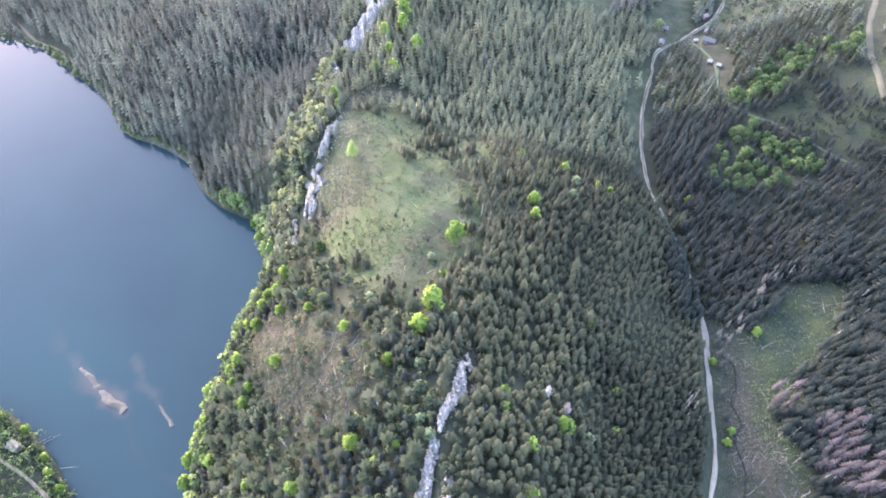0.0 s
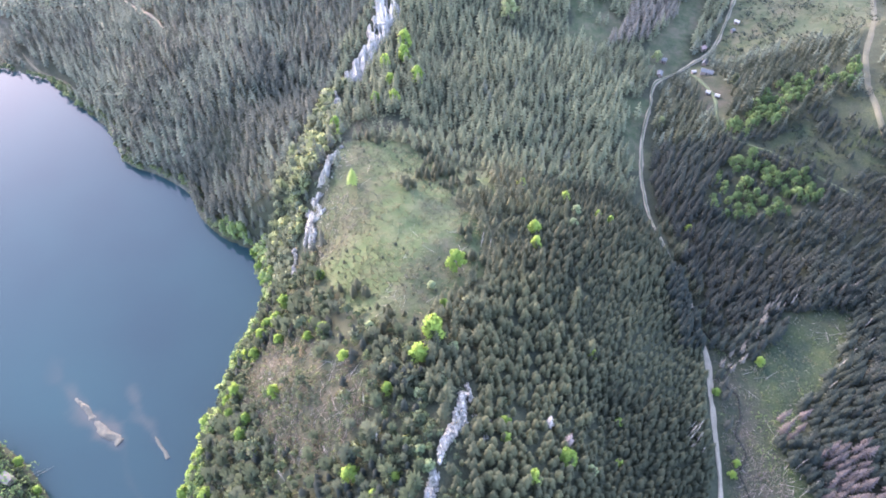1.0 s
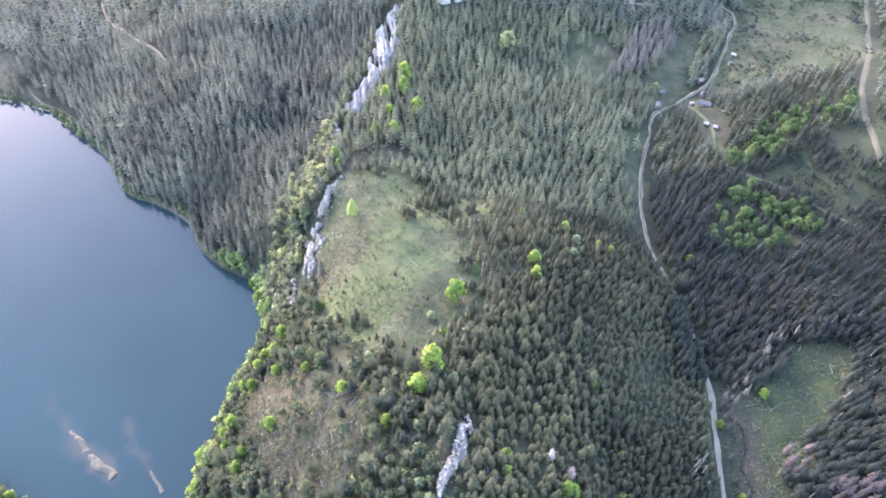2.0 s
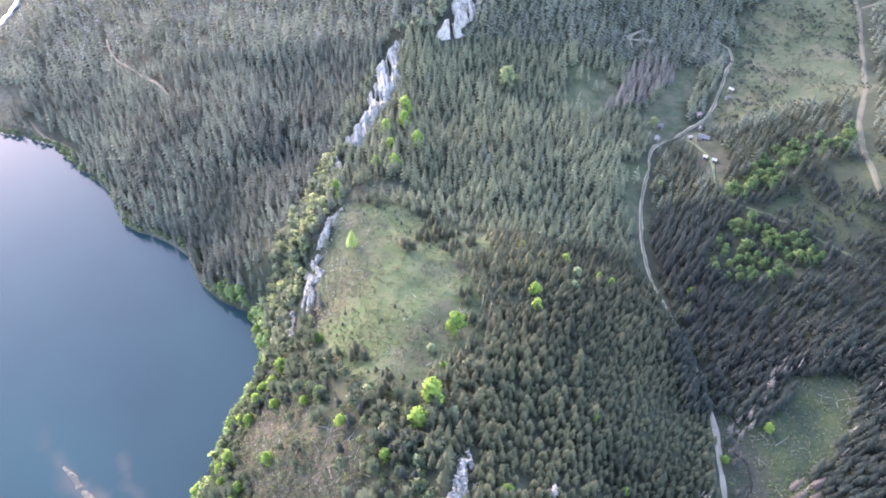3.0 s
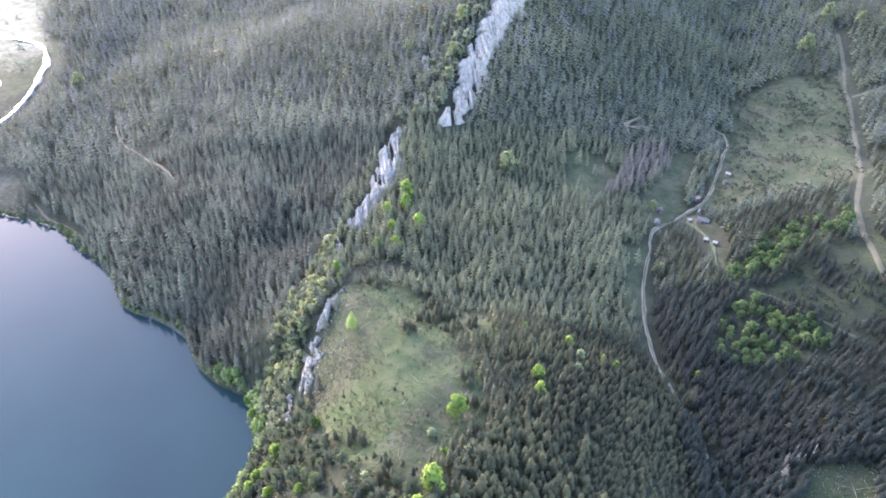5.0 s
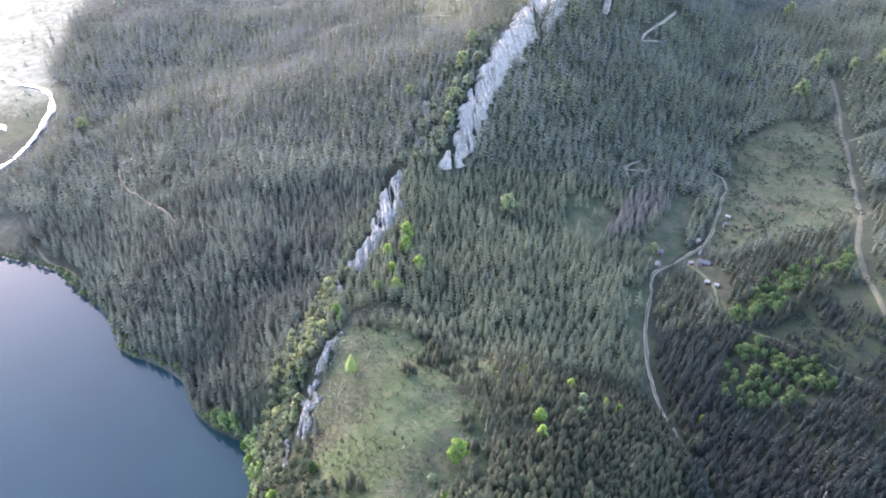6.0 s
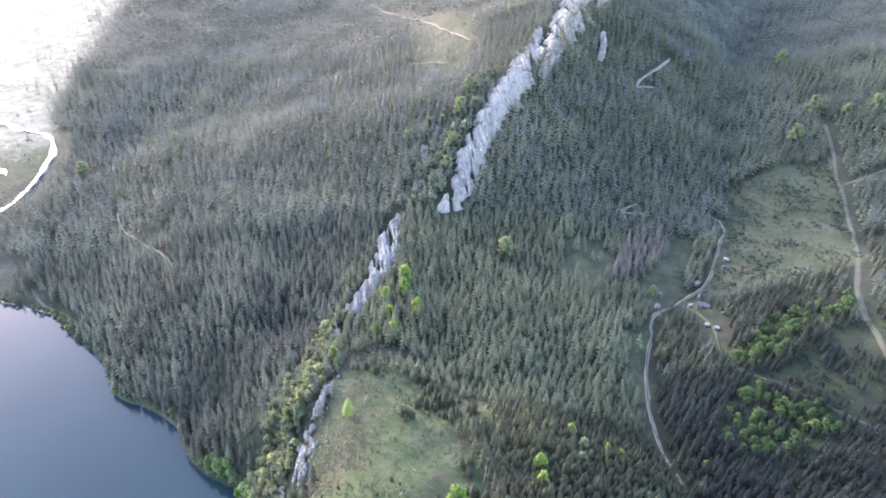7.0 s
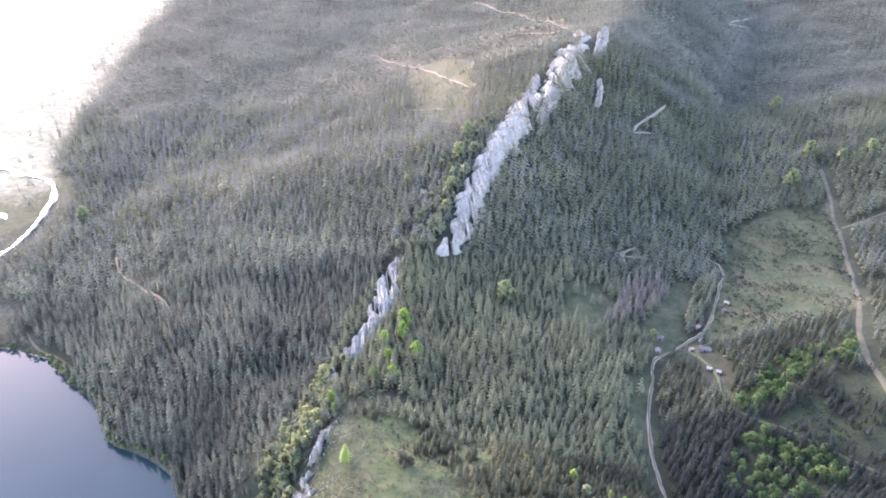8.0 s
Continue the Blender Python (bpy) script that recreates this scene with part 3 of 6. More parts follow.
STREAM_LINE = [(128, 185), (130, 174), (133, 166), (138, 160), (139, 153), (134, 148), (133, 141), (137, 135), (136, 126), (132, 117), (134, 108), (129, 98), (130, 86), (126, 70)]
tagged(new("water", strip("water", STREAM_LINE, 0.9, STREAM, 0.55, 1.5, 0.3)), "dark narrow stream beside the road", "stream", kind="structure")


# ---- limestone outcrops ----
def outcrop(left, right, lift, label, seed, step=1.6, across=14, category="cliff", gaps=0.3, slim=1.0, blocks=1.0):
    """A broken rock band between two lines on the slope: slabs, ribs, clefts and ledges with a ragged edge, its foot sunk in the ground."""
    la, ra = along(left, 1.0), along(right, 1.0)
    n = max(int(max(len(la), len(ra)) / step), 8)
    s = np.linspace(0, 1, n)
    pick = lambda p: np.c_[np.interp(s, np.linspace(0, 1, len(p)), p[:, 0]), np.interp(s, np.linspace(0, 1, len(p)), p[:, 1])]
    la, ra = pick(la), pick(ra)
    mid, half = (la + ra) / 2, (ra - la) / 2 * slim
    t = np.linspace(-1, 1, across)
    d = np.arange(n) * step
    rim, frayed = (22, 1.0) if lift > 6 else (6, 1.6)
    edge_l, edge_r = 0.95 + frayed * fractal(d, d * 0 + 3, rim, 4, seed), 0.95 + frayed * fractal(d, d * 0 + 57, rim, 4, seed + 1)
    reach = np.where(t[None] < 0, edge_l[:, None], edge_r[:, None]) * t[None]
    P = mid[:, None] + half[:, None] * reach[..., None]
    x, y = P[..., 0], P[..., 1]
    wide = float(np.hypot(*half.T).mean())
    c = max(wide * 0.35, 1.6) if lift <= 6 else 2.6
    along_d, across_d = d[:, None] + 0 * t[None], reach * wide
    streak = 1 - 2 * np.abs(fractal(along_d + across_d * 0.5, across_d * 0.3, c * 1.1, 3, seed + 2)) if lift <= 4 else 1 - 2 * np.abs(fractal(across_d + along_d * 0.15, along_d * 0.12, 3.4 if lift > 6 else 1.7, 3, seed + 2))
    slab = fractal(along_d, across_d, c * 3.2, 3, seed + 4)
    chip = fractal(x, y, 1.8, 2, seed + 7)
    ends = np.clip(np.minimum(s, 1 - s) * 14, 0, 1)[:, None]
    arch = np.clip(1 - np.abs(t[None])**5, 0, 1) * ends
    hole = np.clip((fractal(along_d, across_d * 1.5, c * 2.2, 3, seed + 9) - gaps) * 6, 0, 1) * (np.abs(t[None])**1.5 if lift > 6 else 1)
    shard = np.random.default_rng(seed).uniform(-0.55, 0.55, x.shape)
    ledge = np.floor((along_d * 0.8 + across_d + 3 * slab) / 2.3) * 1.9 % 2.7
    z = height(x, y) - 1.0 + arch * (lift * (0.8 + (0.4 if lift > 6 else 0.7) * slab) + (0.4 if lift > 4 else 0.25) * lift * (streak - 0.5) * 2 + (0.9 if lift > 4 else 1.8) * chip + shard * (0.6 if lift > 6 else 1) + (ledge - 1.2) * (0.45 if lift > 4 else 1)) - hole * lift * 0.9
    jx, jy = fractal(x, y, 2.4, 2, seed + 11) * 1.5, fractal(x, y, 2.4, 2, seed + 13) * 1.5
    q = np.arange(n * across).reshape(n, across)
    f = np.stack([q[:-1, :-1], q[:-1, 1:], q[1:, 1:], q[1:, :-1]], -1).reshape(-1, 4)
    V, F = [np.stack([x + jx, y + jy, z], -1).reshape(-1, 3)], [f]
    # angular slabs bedded along the band
    r = np.random.default_rng(seed + 50)
    size = max(wide * (0.06 if lift > 6 else 0.055), 0.3)
    count = int(min(n * step * wide * 2 / size**2 * 0.3 * blocks, 3200))
    line = np.arctan2(*(mid[-1] - mid[0])[::-1])
    cube = np.array([(a, b, c) for c in (-1, 1) for b in (-1, 1) for a in (-1, 1)], float)
    cube_f = np.array([(0, 2, 3, 1), (4, 5, 7, 6), (0, 1, 5, 4), (2, 6, 7, 3), (0, 4, 6, 2), (1, 3, 7, 5)])
    total = len(V[0])
    for _ in range(count):
        i, j = r.integers(2, n - 2), r.integers(1, across - 1)
        if hole[i, j] > 0.4:
            continue
        if lift > 6:
            shape = size * r.uniform(0.35, 0.9) * np.array((r.uniform(0.7, 1.3), r.uniform(0.35, 0.7), r.uniform(1.2, 3.2)))
        else:
            shape = size * r.uniform(0.35, 1.0) * np.array((r.uniform(0.9, 2.4), r.uniform(0.35, 0.8), r.uniform(0.5, 1.5)))
        c = (cube + r.uniform(-0.38, 0.38, cube.shape)) * shape
        turn = Euler((r.normal(0, 0.35), r.normal(0, 0.35), line + r.normal(0, 0.35))).to_matrix()
        V.append(c @ np.array(turn).T + (x[i, j], y[i, j], z[i, j] + shape[2] * r.uniform(-0.2, 0.4)))
        F.append(cube_f + total)
        total += 8
    ob = new("limestone_cliff", triangles("limestone_cliff", np.concatenate(V), np.concatenate(F), ROCK))
    return tagged(ob, label, category, "limestone outcrops")



def cliff_wall(left, right, lift, label, seed, step, across, rib, gaps, blocks=0):
    """A high bare wall between two lines: upright ribs and gullies down its face, vegetated clefts, a fringed edge and a foot sunk in the ground."""
    la, ra = along(left, 1.0), along(right, 1.0)
    n = int(max(len(la), len(ra)) / step)
    s, t = np.linspace(0, 1, n), np.linspace(-1, 1, across)
    pick = lambda p: np.c_[np.interp(s, np.linspace(0, 1, len(p)), p[:, 0]), np.interp(s, np.linspace(0, 1, len(p)), p[:, 1])]
    la, ra = pick(la), pick(ra)
    mid, half = (la + ra) / 2, (ra - la) / 2
    d = np.arange(n) * step
    fringe = lambda k: 0.92 + 0.9 * fractal(d, d * 0 + k, 14, 4, seed + k) + 0.55 * fractal(d, d * 0 + k, 3.2, 2, seed + k + 1)
    reach = np.where(t[None] < 0, fringe(3)[:, None], fringe(57)[:, None]) * t[None]
    P = mid[:, None] + half[:, None] * reach[..., None]
    x, y = P[..., 0], P[..., 1]
    slant = x + 0.12 * y
    ribs = 1 - 2.2 * np.abs(fractal(slant, y * 0.07, rib, 3, seed + 2))
    fins = 1 - 2.2 * np.abs(fractal(slant, y * 0.05 + 40, rib * 3.1, 2, seed + 3))
    slab = fractal(x, y * 0.3, rib * 6, 3, seed + 4)
    cleft = np.clip((fractal(slant, y * 0.16, rib * 3.4, 4, seed + 9) - gaps) * 7, 0, 1)
    ledge = np.floor(y * 0.16 + 2.5 * slab + x * 0.05) * 1.7 % 1.9 - 0.9
    ends = np.clip(np.minimum(s, 1 - s) * 30, 0, 1)[:, None]
    arch = np.clip(1 - np.abs(t[None])**6, 0, 1) * ends
    shard = np.random.default_rng(seed).uniform(-0.3, 0.3, x.shape)
    z = height(x, y) - 1.0 + arch * (lift * (0.75 + 0.35 * slab) + min(rib, 2) * (1.1 * (ribs - 0.6) + 1.3 * (fins - 0.5) + 0.3 * ledge + shard)) - cleft * lift * 1.2
    q = np.arange(n * across).reshape(n, across)
    f = np.stack([q[:-1, :-1], q[:-1, 1:], q[1:, 1:], q[1:, :-1]], -1).reshape(-1, 4)
    V, F = [np.stack([x, y, z], -1).reshape(-1, 3)], [f]
    # loosened slabs standing on edge along the band
    r = np.random.default_rng(seed + 50)
    i, j = r.integers(1, n - 1, blocks), r.integers(1, across - 1, blocks)
    heading = np.arctan2(*(mid[-1] - mid[0])[::-1])
    cube = np.array([(a, b, c) for c in (-1, 1) for b in (-1, 1) for a in (-1, 1)], float)
    cube_f = np.array([(0, 2, 3, 1), (4, 5, 7, 6), (0, 1, 5, 4), (2, 6, 7, 3), (0, 4, 6, 2), (1, 3, 7, 5)])
    for k in range(blocks):
        if cleft[i[k], j[k]] > 0.5:
            continue
        size = r.uniform(0.25, 0.8) * np.array((r.uniform(0.7, 1.6), r.uniform(0.2, 0.45), r.uniform(0.4, 1.1)))
        turn = Euler((r.normal(0, 0.4), r.normal(0, 0.4), heading + r.normal(0.25, 0.4))).to_matrix()
        c = (cube + r.uniform(-0.4, 0.4, cube.shape)) * size
        p = (x[i[k], j[k]] + r.normal(0, 0.25), y[i[k], j[k]] + r.normal(0, 0.25))
        V.append(c @ np.array(turn).T + (*p, max(z[i[k], j[k]], float(height(*p)))))
        F.append(cube_f + len(V[0]) + 8 * (len(V) - 2))
    return tagged(new("limestone_cliff", triangles("limestone_cliff", np.concatenate(V), np.concatenate(F), ROCK)), label, "cliff", "limestone outcrops")


cliff_wall([(6, 110), (3.4, 99), (-1, 88), (-3, 81), (-4.8, 75), (-6.8, 66), (-9.8, 56)], [(8.6, 111), (8, 99), (2.6, 89), (-0.4, 82), (-1.4, 75), (-3, 66), (-5, 56)], 3.0, "long pale limestone crag breaking through the forested crest", 1, 0.3, 30, 0.75, 0.16, 2600)
outcrop([(8, 115), (9.5, 107)], [(10.5, 115), (12, 107)], 3, "narrow pale limestone rib above the crag", 13, 0.4, 10)
outcrop([(1, 68), (-1, 56)], [(4, 68), (2, 56)], 3, "small grey limestone rib beside the crag", 2, 0.5, 10)
outcrop([(-84, 222), (-80, 203)], [(-78, 220), (-74, 200)], 4, "weathered limestone face above the lake", 3, 0.5, 16, gaps=0.06)
outcrop([(-73, 246), (-74, 236), (-74, 218)], [(-64, 244), (-64, 230), (-68, 213)], 4, "broken pale limestone face at the meadow rim", 4, 0.5, 20, gaps=0.03, slim=0.9)
outcrop([(-60, 275), (-66, 262), (-69, 249)], [(-54, 272), (-58, 259), (-63, 248)], 4, "narrow limestone crag at the meadow rim", 5, 0.5, 16, gaps=0.04, slim=0.85)
outcrop([(-69, 332), (-67, 320)], [(-64, 330), (-63, 319)], 5, "small limestone knob on the crest", 6, 0.7, 8)
cliff_wall([(-66, 347), (-57, 370), (-51, 389), (-47, 424), (-45, 452), (-37, 464)], [(-48, 346), (-42, 369), (-34, 388), (-31, 417), (-29, 446), (-28, 462)], 6, "pale limestone cliff band climbing the wooded crest", 7, 0.7, 36, 1.7, 0.34)
cliff_wall([(-3, 460), (5, 495), (13, 533), (31, 599), (53, 660), (76, 728), (94, 759), (107, 788)], [(16, 470), (26, 499), (36, 537), (52, 587), (74, 626), (95, 667), (103, 719), (110, 786)], 8, "great ribbed limestone wall on the far spur", 8, 0.8, 56, 2.3, 0.3)
cliff_wall([(94, 674), (108, 735), (120, 807), (135, 841), (155, 883), (172, 930)], [(100, 670), (122, 712), (146, 775), (165, 809), (176, 868), (186, 925)], 8, "upper ribbed limestone wall of the far spur", 14, 0.9, 40, 2.3, 0.26)
outcrop([(175, 780), (165, 734)], [(182, 776), (171, 732)], 8, "detached limestone tower among spruces", 9, 1.2, 8)
outcrop([(-19, 557), (-18, 534)], [(-12, 554), (-12, 532)], 6, "small pale rock on the wooded flank", 10, 1.0, 8)
outcrop([(207, 935), (181, 845)], [(222, 930), (190, 842)], 8, "pale limestone head of the far spur", 12, 1.4, 22)


# ---- conifers ----
rng = np.random.default_rng(7)


def crown_normals(V, F, shaggy=0.3):
    """Soft normals of a crown, upright at its top and outward at its foot, and the triangles turned to suit them."""
    wide = np.hypot(V[:, 0], V[:, 1]).max()
    N = np.c_[V[:, :2] / wide * 1.1, 0.3 + 0.8 * V[:, 2]]
    N /= np.linalg.norm(N, axis=1)[:, None]
    face = np.cross(V[F[:, 1]] - V[F[:, 0]], V[F[:, 2]] - V[F[:, 0]])
    back = (face * N[F].sum(1)).sum(1) < 0
    face = np.where(back[:, None], -face, face) / (np.linalg.norm(face, axis=1)[:, None] + 1e-9)
    own = np.zeros_like(V)
    for k in range(3):
        np.add.at(own, F[:, k], face)
    N = N + shaggy * own / (np.linalg.norm(own, axis=1)[:, None] + 1e-9)
    N /= np.linalg.norm(N, axis=1)[:, None]
    return N, np.where(back[:, None], F[:, ::-1], F)


def conifer(boughs, slim=0.16, rounded=0.0, trunk=True, seed=0, droop=0.3, broad=0.29):
    """Vertices and triangles of a conifer one metre high: folded, drooping boughs spiralling up a thin trunk."""
    r = np.random.default_rng(seed)
    V, F = [], []
    if trunk:
        a = np.arange(4) * math.pi / 2
        for z, w in ((-0.06, 0.013), (0.6, 0.008)):
            V += [(w * math.cos(t), w * math.sin(t), z) for t in a]
        for k in range(4):
            b = (k + 1) % 4
            F += [(k, b, b + 4), (k, b + 4, k + 4)]
    base = 0.16
    for k in range(boughs):
        u = ((k + 0.5) / boughs)**0.9
        w = slim * ((1 - rounded) * (1 - u) + rounded * math.sqrt(max(1 - u**2.4, 0.03))) * r.uniform(0.8, 1.2) + 0.012
        z = base + (0.97 - base) * u + r.uniform(-0.02, 0.02)
        t = k * 2.39996 + r.uniform(-0.3, 0.3)
        d, n = np.array((math.cos(t), math.sin(t), 0)), np.array((-math.sin(t), math.cos(t), 0))
        root = np.array((0, 0, z + droop * w))
        tip = d * w + (0, 0, z - droop * 0.4 * w)
        half = broad * w * r.uniform(0.8, 1.25)
        mid = root * 0.42 + tip * 0.58
        i = len(V)
        V += [root, mid + n * half - (0, 0, 0.12 * w), tip, mid - n * half - (0, 0, 0.12 * w)]
        F += [(i, i + 1, i + 2), (i, i + 2, i + 3)]
    i = len(V)
    V += [(0.02, 0, 0.86), (-0.01, 0.018, 0.86), (-0.01, -0.018, 0.86), (0, 0, 1.0)]
    F += [(i, i + 1, i + 3), (i + 1, i + 2, i + 3), (i + 2, i, i + 3)]
    return np.array(V, float), np.array(F)


def broadleaf_blob(lobes, cards, seed=0, spread=0.42, tall=0.9, leaf=1.0, low=0.42):
    """Vertices and triangles of a leafy crown one metre high, made of many small tilted tufts."""
    r = np.random.default_rng(seed)
    centres = [(0, 0, 0.78)] + [(spread * r.uniform(0.4, 0.6) * math.cos(t), spread * r.uniform(0.4, 0.6) * math.sin(t), r.uniform(low, 0.74)) for t in np.arange(lobes - 1) * 2.4 + r.uniform(0, 1)]
    V, F = [], []
    for cx, cy, cz in centres:
        rad = r.uniform(0.17, 0.24)
        for _ in range(cards):
            d = r.normal(size=3)
            d /= np.linalg.norm(d)
            d[2] = abs(d[2]) * 0.9 - 0.25 * r.uniform()
            p = np.array((cx, cy, cz * tall)) + d * rad * r.uniform(0.75, 1.12) * np.array((1, 1, 0.95))
            n = d + r.normal(size=3) * 0.55
            n /= np.linalg.norm(n)
            a = np.cross(n, r.normal(size=3))
            a /= np.linalg.norm(a)
            b = np.cross(n, a)
            s = r.uniform(0.04, 0.08) * leaf
            i = len(V)
            V += [p + a * s, p + b * s * 0.8, p - a * s * 0.9, p - b * s]
            F += [(i, i + 1, i + 2), (i, i + 2, i + 3)]
    return np.array(V), np.array(F)


def egg_crown(clumps, cards, seed=0):
    """Vertices and triangles of a broadleaf crown one metre high: an uneven egg of leafy clumps, narrower to its top, with gaps between them."""
    r = np.random.default_rng(seed)
    V, F = [], []
    for k in range(clumps):
        u = ((k + 0.5) / clumps)**0.85
        z = 0.24 + 0.66 * u
        out = (0.27 * math.sqrt(max(1 - u**1.5, 0.02)) + 0.02) * r.uniform(0.55, 1.15)
        t = k * 2.39996 + r.uniform(-0.5, 0.5)
        rad = r.uniform(0.085, 0.15) * (1.1 - 0.4 * u)
        for _ in range(cards):
            d = r.normal(size=3)
            d /= np.linalg.norm(d)
            d[2] = d[2] if d[2] > 0 else d[2] * 0.5
            p = np.array((out * math.cos(t), out * math.sin(t), z)) + d * rad * r.uniform(0.55, 1.2)
            n = d + r.normal(size=3) * 0.6
            n /= np.linalg.norm(n)
            a = np.cross(n, r.normal(size=3))
            a /= np.linalg.norm(a)
            b = np.cross(n, a)
            w = r.uniform(0.025, 0.055)
            i = len(V)
            V += [p + a * w, p + b * w * 0.8, p - a * w * 0.9, p - b * w]
            F += [(i, i + 1, i + 2), (i, i + 2, i + 3)]
    return np.array(V), np.array(F)


def twiggy(twigs, seed=0, wide=0.26, thick=0.03):
    """Vertices and triangles of a leafless or budding tree one metre high: upswept twigs and small sprays along a thin trunk."""
    r = np.random.default_rng(seed)
    V, F = [], []
    for k in range(twigs):
        u = r.uniform(0.12, 0.9)
        t = k * 2.4 + r.uniform(-0.4, 0.4)
        out = wide * math.sqrt(max(1 - (1.6 * u - 0.75)**2, 0.08)) * r.uniform(0.5, 1.1)
        root = np.array((0, 0, u * 0.8))
        tip = np.array((out * math.cos(t), out * math.sin(t), min(u + r.uniform(0.08, 0.28), 1.0)))
        n = np.array((-math.sin(t), math.cos(t), r.uniform(-0.6, 0.6))) * thick * r.uniform(0.7, 1.6)
        mid = root * 0.3 + tip * 0.7
        i = len(V)
        V += [root, mid + n, tip, mid - n]
        F += [(i, i + 1, i + 2), (i, i + 2, i + 3)]
    return np.array(V), np.array(F)


def grove(name, kinds, spots, heights, widths, mat, label, category, tints=None, lean=0.03, shaggy=0.2):
    """Many trees in one mesh: kinds are (vertices, triangles); spots n x 2."""
    n = len(spots)
    kind = rng.integers(0, len(kinds), n)
    turn = rng.uniform(0, 2 * math.pi, n)
    if tints is None:
        tints = np.clip(0.5 + 0.6 * (rng.uniform(0, 1, n) - 0.5) + 0.9 * fractal(spots[:, 0], spots[:, 1], 48, 3, 27), 0, 1)
    if category == "forest":
        heights = heights * np.clip(1 + 0.5 * fractal(spots[:, 0], spots[:, 1], 34, 3, 29), 0.6, 1.3)
    ground_z = height(spots[:, 0], spots[:, 1])
    VV, FF, TT, NN, count = [], [], [], [], 0
    for k, (V, F) in enumerate(kinds):
        m = kind == k
        if not m.any():
            continue
        N, F = crown_normals(V, F, shaggy)
        c, s = np.cos(turn[m])[:, None], np.sin(turn[m])[:, None]
        NN.append(np.stack([N[:, 0] * c - N[:, 1] * s, N[:, 0] * s + N[:, 1] * c, N[:, 2] + 0 * c], -1).reshape(-1, 3))
        h, w = heights[m][:, None], (heights * widths)[m][:, None]
        tilt = rng.normal(0, lean, (m.sum(), 2, 1))
        x = (V[:, 0] * c - V[:, 1] * s) * w + tilt[:, 0] * V[:, 2] * h
        y = (V[:, 0] * s + V[:, 1] * c) * w + tilt[:, 1] * V[:, 2] * h
        z = V[:, 2] * h + ground_z[m][:, None] - 0.3
        P = np.stack([x + spots[m, 0][:, None], y + spots[m, 1][:, None], z], -1).reshape(-1, 3)
        VV.append(P)
        FF.append((F[None] + (np.arange(m.sum()) * len(V))[:, None, None] + count).reshape(-1, 3))
        TT.append(np.repeat(tints[m], len(V)) + np.repeat(rng.normal(0, 0.13, m.sum() * ((len(V) + 3) // 4)).reshape(m.sum(), -1), 4, 1)[:, :len(V)].ravel())
        count += len(P)
    ob = new(name, triangles(name, np.concatenate(VV), np.concatenate(FF), mat, True, np.concatenate(NN), tint=np.concatenate(TT)))
    return tagged(ob, label, category, kind="stuff")


def scattered(x0, x1, y0, y1, spacing, jitter=0.42):
    """Points on a shaken hexagonal grid."""
    ny, nx = int((y1 - y0) / (spacing * 0.87)) + 1, int((x1 - x0) / spacing) + 1
    j, i = np.mgrid[0:ny, 0:nx]
    x = x0 + (i + 0.5 * (j % 2)) * spacing + rng.uniform(-jitter, jitter, i.shape) * spacing
    y = y0 + j * spacing * 0.87 + rng.uniform(-jitter, jitter, i.shape) * spacing
    return np.c_[x.ravel(), y.ravel()]


RIM = [(-114, 205), (-78, 198), (-76, 225), (-74, 250), (-62, 278), (-64, 330), (-60, 345), (-72, 340), (-84, 290), (-102, 245)]
OPEN_LAND = [MEADOW, CLEARING, CLEARCUT, STRIP, PASTURE, FARM, EAST_MEADOW, HUT_PATCH, RIVER_FLAT, VALLEY_FLOOR, SADDLE]
LINES = [(ROAD[:4], 4.2), (ROAD[3:8], 2.4), (ROAD[7:], 4.6), (FARM_TRACK, 3), (SLOPE_TRACK, 7), (SIDE_TRACK, 6), (LANE, 2.3), (HILL_LANE, 3.0), (BEND, 3.5), (BEND_SPUR, 3), (SHORE_PATH, 4), (RIVER, 14)] + [(line, 6.5) for line in FAR_ROADS]
CRAGS = [([(8, 112), (5, 99), (1, 88), (-2, 80), (-4, 72), (-7, 57)], 3.8), ([(-80, 222), (-77, 202)], 5), ([(-68, 246), (-69, 232), (-71, 216)], 6.5), ([(-57, 274), (-62, 260), (-66, 249)], 5),
         ([(-66, 331), (-65, 320)], 4), ([(-34, 462), (-39, 449), (-41, 420), (-44, 388), (-51, 369), (-58, 347)], 7.5),
         ([(152, 860), (121, 776), (88, 703), (62, 642), (33, 571), (18, 511), (4, 465)], 12), ([(178, 778), (168, 733)], 6), ([(-15, 555), (-15, 533)], 5), ([(204, 912), (178, 860)], 16)]


def wooded(p, margin=0.0):
    """Which points stand on land, in the wood and off roads and rock."""
    x, y = p.T
    ok = ((height(x, y) > 0.6) | (y > 565)) & (np.abs(x) < 215 + 0.6 * np.maximum(y, 0)) & (np.abs(x - shore_x(y)) > 1.0)
    for poly in OPEN_LAND:
        d = edge_distance(x, y, list(poly) + [poly[0]])
        ok &= ~(inside(x, y, poly) & (d + fractal(x, y, 14, 2, 6) * 9 > 1.5 - margin))
    for line, w in LINES + CRAGS:
        ok &= edge_distance(x, y, line) > w * 0.95
    return ok


near_spruce = [conifer(38, 0.17, 0.2, seed=k) for k in range(7)]
mid_spruce = [conifer(30, 0.17, 0.2, seed=20 + k) for k in range(6)]
thin_spruce = [conifer(16, 0.17, 0.2, False, seed=30 + k, broad=0.42) for k in range(6)]
far_spruce = [conifer(9, 0.19, 0.2, False, seed=40 + k, broad=0.55) for k in range(5)]
